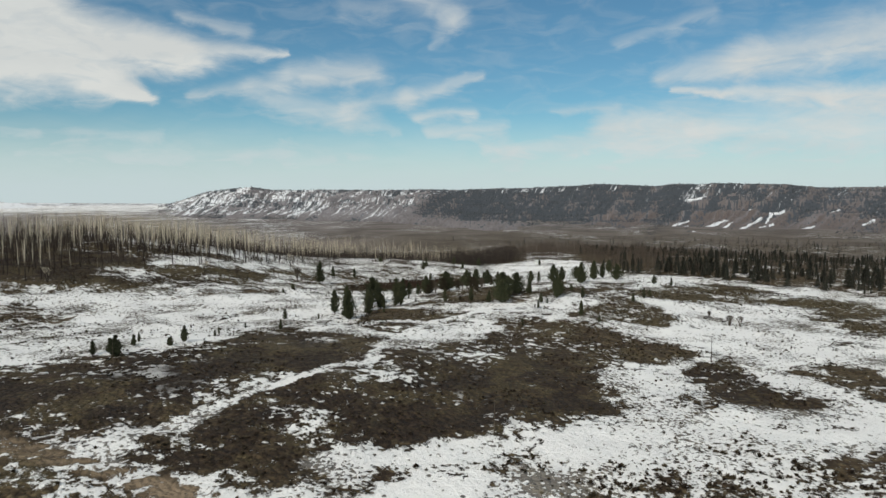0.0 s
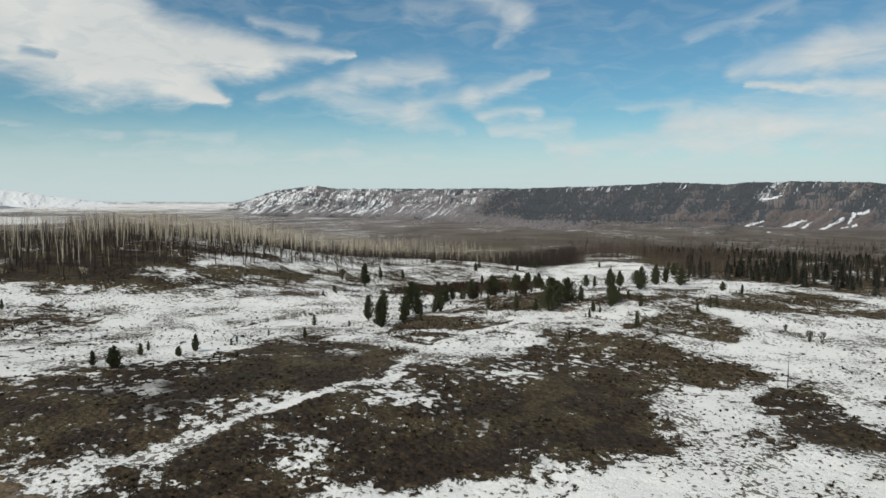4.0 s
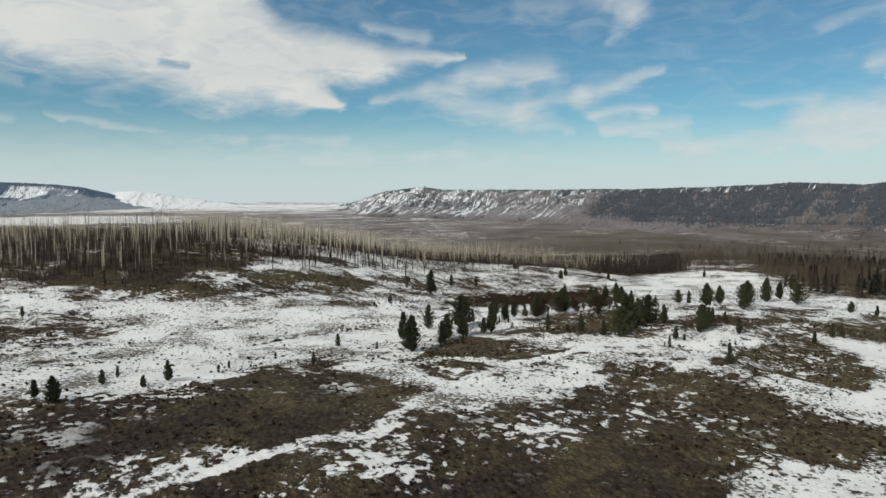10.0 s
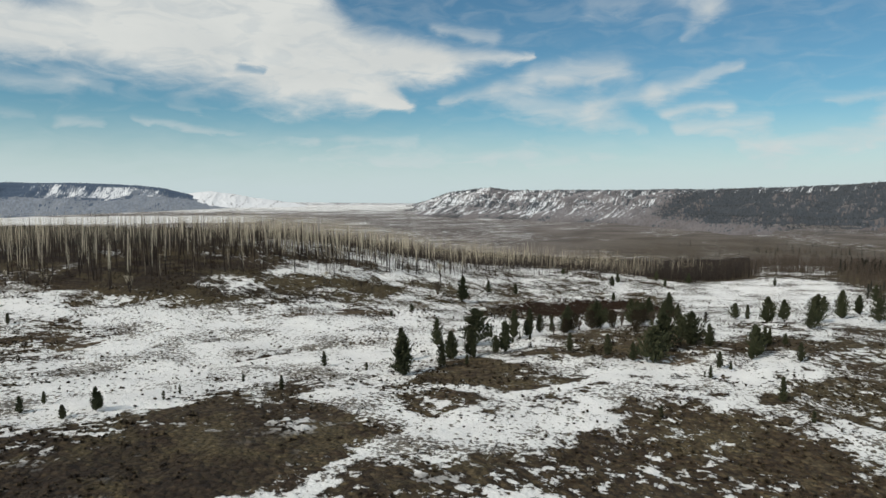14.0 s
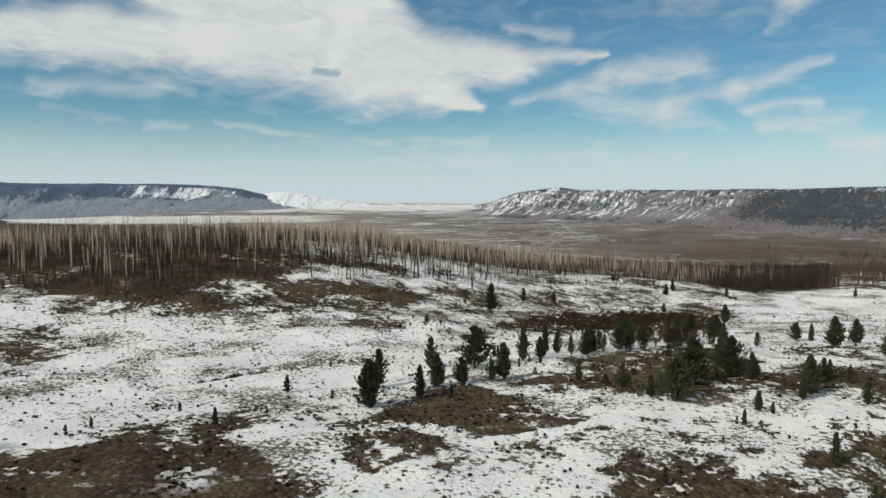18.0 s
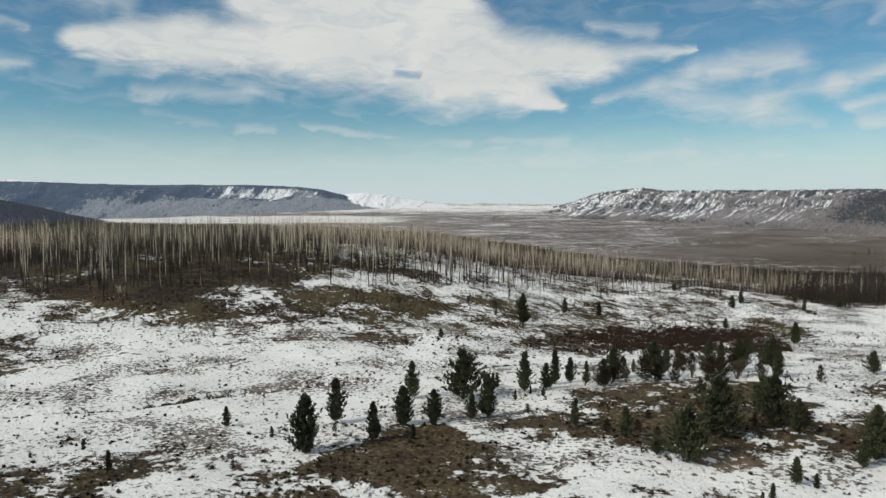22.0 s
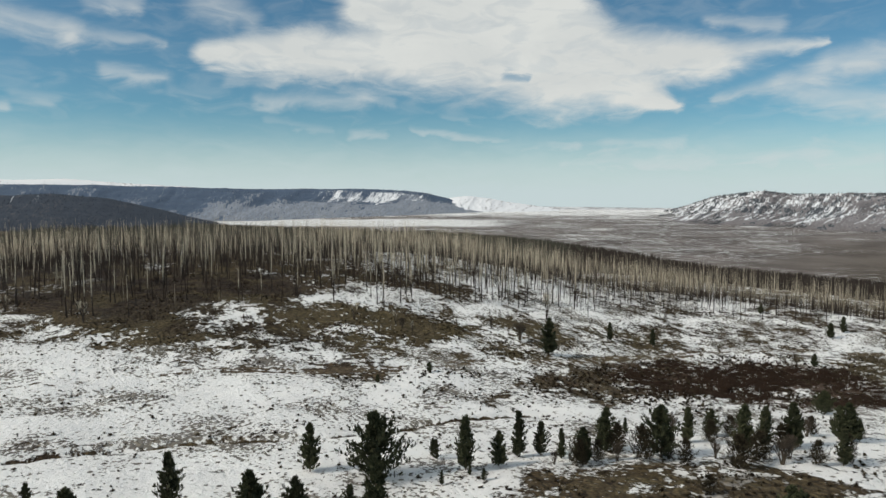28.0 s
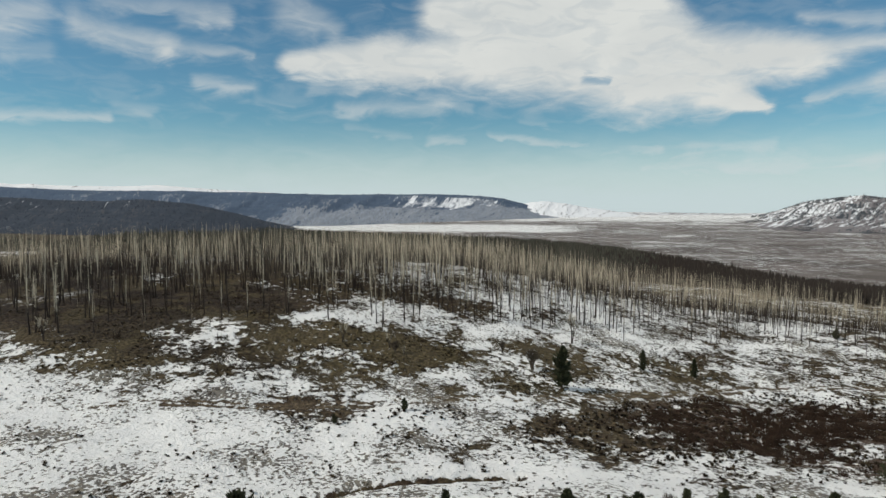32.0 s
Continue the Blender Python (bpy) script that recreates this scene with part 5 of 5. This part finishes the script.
def many(name, label, category, mat, template, places, fire=0.0):
    """One mesh of many alike plants: template as (verts, faces) of unit size, places as rows of x, y, z, width, height, turn."""
    tv = [np.asarray(v, float) for v, _ in template]
    V, FV, U, n = [], [], [], 0
    for i, (x, y, z, w, h, c) in enumerate(places):
        v, f = tv[i % len(tv)], template[i % len(tv)][1]
        co, si = math.cos(c), math.sin(c)
        V.append(np.stack([x + w * (v[:, 0] * co - v[:, 1] * si), y + w * (v[:, 0] * si + v[:, 1] * co), z + h * v[:, 2]], -1))
        FV.append(f + n)
        U.append(v[:, 2])
        n += len(v)
    V, F3 = np.concatenate(V), np.concatenate(FV)
    me = bpy.data.meshes.new(name)
    me.vertices.add(len(V))
    me.vertices.foreach_set("co", V.astype(np.float32).ravel())
    k = F3.shape[1]
    me.loops.add(F3.size)
    me.loops.foreach_set("vertex_index", F3.ravel().astype(np.int32))
    me.polygons.add(len(F3))
    me.polygons.foreach_set("loop_start", (np.arange(len(F3)) * k).astype(np.int32))
    me.update(calc_edges=True)
    me.materials.append(mat)
    if fire:
        paint(me, "up", np.concatenate(U) * fire)
    return tagged(new(name, me), label, category, kind="stuff")


def spike(verts, faces, a, b, r):
    a, b = np.array(a, float), np.array(b, float)
    d = b - a
    u = np.cross(d, (0.31, 0.87, 0.11))
    u = u / (np.linalg.norm(u) + 1e-9) * r
    w = np.cross(d / (np.linalg.norm(d) + 1e-9), u)
    n = len(verts)
    verts += [a + u, a - 0.5 * u + 0.87 * w, a - 0.5 * u - 0.87 * w, b]
    faces += [(n, n + 1, n + 3), (n + 1, n + 2, n + 3), (n + 2, n, n + 3)]


def snag_template(seed):
    r = random.Random(seed)
    v, f = [], []
    lx, ly = r.uniform(-0.03, 0.03), r.uniform(-0.03, 0.03)
    spike(v, f, (0, 0, -0.03), (lx, ly, 1.0), 0.0092)
    for _ in range(9):
        z, c = r.uniform(0.3, 0.95), r.uniform(0, 6.28)
        ln = r.uniform(0.03, 0.08) * (1.2 - 0.7 * z)
        spike(v, f, (lx * z, ly * z, z), (lx * z + math.cos(c) * ln, ly * z + math.sin(c) * ln, z + ln * r.uniform(0.1, 0.9)), 0.003)
    return np.array(v), np.array(f)


burnt_black = pick.rand(len(fx)) < 0.07 + 0.28 * inside(fx, fy, WEST_FOREST, 25)
forest = np.stack([fx, fy, top(fx, fy) - 0.2, pick.uniform(6.5, 12.0, len(fx)), pick.uniform(0, 6.28, len(fx))], -1)[300:]
for name, label, some, fire in (("burnt_forest", "dense stand of grey fire-killed trunks, black at the foot", ~burnt_black[300:], 1.0),
                                ("charred_forest", "stand of fire-killed trunks charred black to the top", burnt_black[300:], 0.5)):
    many(name, label, "dead forest", SNAG, [snag_template(k) for k in range(8)], [(x, y, z, h, h, c) for x, y, z, h, c in forest[some]], fire)


# ---------------------------------------------------------------- woods farther off
def conifer_template(seed, tiers=9, each=9, wide=0.17):
    r = random.Random(seed)
    v, f = [], []
    spike(v, f, (0, 0, -0.02), (0, 0, 0.5), 0.012)
    for i in range(tiers):
        k = i / (tiers - 1)
        for j in range(each):
            c = r.uniform(0, 6.28)
            rad = wide * (1 - 0.88 * k) * r.uniform(0.6, 1.15)
            z = 0.08 + 0.82 * k + r.uniform(-0.03, 0.03)
            spike(v, f, (0, 0, z + 0.07), (math.cos(c) * rad, math.sin(c) * rad, z - 0.05 * r.random()), 0.035)
    spike(v, f, (0, 0, 0.8), (0, 0, 1.0), 0.02)
    return np.array(v), np.array(f)


def aspen_template(seed):
    r = random.Random(seed)
    v, f = [], []
    spike(v, f, (0, 0, -0.02), (r.uniform(-0.04, 0.04), r.uniform(-0.04, 0.04), 0.98), 0.014)
    for _ in range(20):
        z, c = r.uniform(0.25, 0.85), r.uniform(0, 6.28)
        ln = r.uniform(0.10, 0.22)
        spike(v, f, (0, 0, z), (math.cos(c) * ln * 0.6, math.sin(c) * ln * 0.6, z + ln), 0.006)
    return np.array(v), np.array(f)


def scatter(ring, count, seed, lo, hi, slim=1.0, clumps=30.0, bare=0.45):
    s = np.random.RandomState(seed)
    xs_, ys_ = np.array(ring, float).T
    x, y = s.uniform(xs_.min(), xs_.max(), count * 4), s.uniform(ys_.min(), ys_.max(), count * 4)
    ok = (inside(x, y, ring, 3) > s.rand(len(x))) & (fractal(x, y, clumps, 3) > bare - 0.12 * s.rand(len(x)))
    x, y = x[ok][:count], y[ok][:count]
    h = s.uniform(lo, hi, len(x))
    return [(a, b, float(z) - 0.15, hh * slim, hh, c) for a, b, z, hh, c in zip(x, y, top(x, y), h, s.uniform(0, 6.28, len(x)))]


EAST_WOODS_FRONT = [(72, 262), (88, 228), (108, 198), (132, 172), (165, 175), (130, 235), (100, 290)]
for x, y, z, w, h, c in scatter(EAST_WOODS_FRONT, 60, 21, 3.0, 6.0, clumps=14.0, bare=0.44):
    ob = rng.choice(SPRUCES)
    copy_thing(ob, stand(ob, x, y, h, math.degrees(c), rng.uniform(1.2, 1.8)))
many("eastern_woods", "dark conifer woods along the foot of the ridge", "conifer forest", FAR_NEEDLES, [conifer_template(s) for s in range(5)], scatter(EAST_WOODS, 2300, 22, 2.6, 6.0, 1.6, clumps=45.0, bare=0.46))
many("brown_aspens", "dense brown leafless aspens behind the snowfield", "aspen grove", DARK_ASPEN, [aspen_template(s) for s in range(90, 96)], scatter(ASPEN_FRONT, 2600, 25, 3.5, 7.5, 1.3, clumps=20.0, bare=0.3))
many("aspen_woods", "leafless brown aspen grove with fine upright twigs", "aspen grove", ASPEN, [aspen_template(s) for s in range(6)], scatter(ASPEN_WOODS, 1900, 23, 4.0, 7.5, bare=0.3) + scatter(EAST_WOODS, 4200, 24, 2.6, 5.5, clumps=38.0, bare=0.36))


def far_tree_template(seed, wide):
    """A slender far tree: a stem and leaning sprays."""
    r = random.Random(seed)
    v, f = [], []
    for i in range(9):
        k, c = i / 9, r.uniform(0, 6.28)
        out = wide * (1 - 0.8 * k) * r.uniform(0.4, 1.0)
        spike(v, f, (math.cos(c) * out, math.sin(c) * out, 0.05 + 0.6 * k), (0, 0, 0.45 + 0.55 * k), 0.09 * (1.2 - k))
    return np.array(v), np.array(f)


def polar(turn0, turn1, r0, r1, count, seed, lo, hi, clumps, bare):
    """Places between two headings, from r0 out to r1, which may be rows of (heading, distance)."""
    s = np.random.RandomState(seed)
    t = s.uniform(turn0, turn1, count * 3)
    r1 = r1 if np.isscalar(r1) else np.interp(t, *np.array(r1, float).T)
    t, r = np.radians(t), np.sqrt(r0**2 + s.rand(count * 3) * (r1**2 - r0**2))
    x, y = -np.sin(t) * r, np.cos(t) * r
    fade = step(np.degrees(t), turn0, turn0 + 8) > s.rand(len(t))
    ok = (fractal(x, y, clumps, 4) > bare + 0.08 * (s.rand(len(x)) - 0.5)) & (forest_share(x, y) < 0.5) & fade
    x, y = x[ok][:count], y[ok][:count]
    h = s.uniform(lo, hi, len(x))
    return [(a, b, float(z) - 0.15, hh * 1.1, hh, c) for a, b, z, hh, c in zip(x, y, top(x, y), h, s.uniform(0, 6.28, len(x)))]


many("valley_woods", "dark green conifers on the slope below the burnt forest", "conifer forest", FAR_NEEDLES, [far_tree_template(s, 0.2) for s in range(40, 46)],
     polar(24, 68, 380, VALLEY_EDGE, 17000, 31, 6.5, 11.0, 140.0, 0.30))
many("valley_aspens", "brown leafless aspens on the slope below the burnt forest", "aspen grove", DARK_ASPEN, [far_tree_template(s, 0.16) for s in range(60, 66)],
     polar(-6, 44, 520, VALLEY_EDGE, 14000, 33, 5.0, 9.0, 120.0, 0.22))
many("scattered_far_trees", "single dark trees dotted over the lower slopes", "trees", FAR_NEEDLES, [conifer_template(s, 4, 6, 0.3) for s in range(50, 53)],
     polar(-40, 0, 560, 1150, 700, 32, 5.0, 9.0, 90.0, 0.47))


def hill_tree_template(seed):
    r = random.Random(seed)
    v, f = [], []
    for i in range(4):
        c = 6.283 * i / 4 + r.uniform(-0.5, 0.5)
        spike(v, f, (math.cos(c) * 0.16, math.sin(c) * 0.16, -0.1), (math.cos(c) * 0.05, math.sin(c) * 0.05, r.uniform(0.6, 1.0)), 0.26)
    return np.array(v), np.array(f)


def hill_woods(name, label, hill, count, seed, lo, hi, mat):
    """Trees standing on a mountainside where its woods grow."""
    s = np.random.RandomState(seed)
    spots = HILL_TREES[hill]
    weigh = spots[:, 3] ** 2
    at = spots[s.choice(len(spots), count, p=weigh / weigh.sum())]
    tall = s.uniform(lo, hi, count) * (0.12 + 0.88 * np.hypot(at[:, 0], at[:, 1]) / 4300)
    many(name, label, "conifer forest", mat, [hill_tree_template(k) for k in range(5)],
         [(x, y, z - 0.3, h, h, c) for (x, y, z, _), h, c in zip(at, tall, s.uniform(0, 6.28, count))])


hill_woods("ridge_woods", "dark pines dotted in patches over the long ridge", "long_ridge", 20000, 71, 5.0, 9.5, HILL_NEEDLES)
hill_woods("mountain_woods", "conifers on the far mountains, tinted blue for haze", "wooded_mountains", 9000, 72, 4.0, 8.0, HAZE_BLUE_NEEDLES)
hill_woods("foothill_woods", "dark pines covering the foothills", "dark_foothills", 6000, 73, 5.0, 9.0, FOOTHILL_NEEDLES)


# ---------------------------------------------------------------- sagebrush, scrub and willows
def bush_template(seed, blades=15, flat=1.0):
    """A ragged tuft: pointed sprays leaning out from one foot over a low dark heart; unit radius and height."""
    r = random.Random(seed)
    v, f = [], []
    stretch = r.uniform(0.65, 1.0)
    for i in range(blades):
        c, t = 6.283 * i / blades * 2.4 + r.uniform(-0.4, 0.4), r.uniform(0.15, 1.45)
        d = np.array([math.cos(c) * math.sin(t), math.sin(c) * math.sin(t) * stretch, math.cos(t) * flat])
        w = np.array([-math.sin(c), math.cos(c), r.uniform(-0.3, 0.3)]) * r.uniform(0.16, 0.34)
        m, e = d * r.uniform(0.35, 0.6), d * r.uniform(0.75, 1.25)
        n = len(v)
        v += [(m[0] * 0.2, m[1] * 0.2, -0.12), tuple(m + w), tuple(e), tuple(m - w)]
        f += [(n, n + 1, n + 3), (n + 1, n + 2, n + 3)]
    return np.array(v, float), np.array(f)


def thicket_template(seed, stems=46):
    """A dome of fine upright stems."""
    r = random.Random(seed)
    v, f = [], []
    for _ in range(stems):
        c, q = r.uniform(0, 6.28), math.sqrt(r.random())
        b = (math.cos(c) * q * 0.7, math.sin(c) * q * 0.7, -0.1)
        spike(v, f, b, (math.cos(c) * q * 1.05 + r.uniform(-0.15, 0.15), math.sin(c) * q * 1.05 + r.uniform(-0.15, 0.15), (1 - 0.75 * q * q) * r.uniform(0.7, 1.2)), 0.075)
    return np.array(v, float), np.array(f)


BUSHES = [bush_template(s) for s in range(10)]
s = np.random.RandomState(5)
N = 230000
bx0, by0 = s.uniform(-115, 100, N), s.uniform(46, 300, N)
c0 = cover(bx0, by0)
spots = fractal(bx0, by0, 6.0, 3)
dense = np.clip(0.20 + 0.75 * step(0.62 - c0["snow"], 0, 0.5), 0, 1) * step(spots, 0.36, 0.60)
cx0, cy0 = bent(bx0, by0, 8.0, 3.0)
south = np.maximum(inside(cx0, cy0, SOUTH_DOTS, 3), 0.75 * inside(cx0, cy0, SOUTH_DOTS_WEST, 2))
flats = np.maximum(inside(cx0, cy0, WILLOW_DOTS, 5), 0.6 * inside(cx0, cy0, FLAT_DOTS, 4))
dense = np.maximum(dense, 0.8 * np.maximum(south, flats) * step(spots, 0.38, 0.54))
knolls = np.maximum(inside(cx0, cy0, PINE_KNOLL, 3), inside(cx0, cy0, PINE_SHELF, 2))
dense = np.maximum(dense, 0.9 * knolls * step(spots, 0.36, 0.5))
dense = dense * (1 - 0.85 * inside(bx0, by0, NORTH_SNOWFIELD, 4)) * (1 - inside(bx0, by0, BARE_SAND, 2))
lane = np.minimum(along(bx0, by0, TRACK, 9), along(bx0, by0, ROAD, 9))
dense = dense * step(lane, 1.5, 2.5) * step(along(bx0, by0, CREEK, 9), 0.8, 2.0) * (1 - 0.8 * (1 - step(along(bx0, by0, SNOW_PATH, 9), 1.5, 4)))
sel = s.rand(N) < dense * 0.5
x, y, dark = bx0[sel], by0[sel], np.maximum(np.maximum(south, flats), c0["burnt"])[sel]
size = (0.12 + 0.30 * s.rand(len(x)) ** 2) * (1 - 0.15 * c0["burnt"][sel] + 0.4 * np.maximum(south, flats)[sel])
rows = np.stack([x, y, top(x, y), size, size * s.uniform(0.55, 0.95, len(x)), s.uniform(0, 6.28, len(x))], -1)
is_dark = s.rand(len(x)) < 0.25 + 0.3 * dark
many("sagebrush", "low grey-brown sagebrush dotted over snow and bare soil", "sagebrush", SAGE, BUSHES, rows[~is_dark])
many("dark_scrub", "low dark scrub in clumps on the snowy meadow", "scrub", DARK_SAGE, BUSHES, rows[is_dark])

w = scatter(WILLOWS, 2300, 61, 0.3, 0.75, clumps=8.0, bare=0.43) + scatter(WILLOWS, 110, 64, 0.8, 1.5, clumps=14.0, bare=0.53)
many("willow_thicket", "rusty brown leafless willow thicket in the wet hollow", "willow thicket", WILLOW, [thicket_template(s_) for s_ in range(20, 26)], [(a, b, z, q * 1.15, h, c) for a, b, z, q, h, c in w])
e = scatter(BURNT_CORE, 260, 62, 0.25, 0.7, clumps=9.0, bare=0.48) + scatter(BURNT_EDGE, 160, 63, 0.2, 0.5, clumps=9.0, bare=0.50)
many("charred_brush", "dark brown burnt brush among the dead trunks", "brush", DARK_SAGE, [thicket_template(s_) for s_ in range(30, 36)], [(a, b, z, q * 1.25, h, c) for a, b, z, q, h, c in e])

b = scatter(BURNT_CORE, 900, 65, 0.5, 1.4, clumps=11.0, bare=0.36) + scatter(BURNT_EDGE, 260, 66, 0.3, 0.8, clumps=9.0, bare=0.45)
many("burnt_brush", "dark leafless brush among the charred trunks", "brush", DARK_SAGE, [thicket_template(s_, 26) for s_ in range(70, 76)], [(a, b_, z, q * 0.9, h, c) for a, b_, z, q, h, c in b])
many("charred_saplings", "thin charred saplings standing on the burnt hill", "dead saplings", SNAG, [snag_template(s_) for s_ in range(80, 86)], [(a, b_, z, h, h, c) for a, b_, z, q, h, c in scatter(BURNT_CORE, 700, 67, 2.5, 7.0, clumps=12.0, bare=0.35)], 0.5)

for ob in ORIGINALS:
    for o in (*ob.children_recursive, ob):
        bpy.data.objects.remove(o)
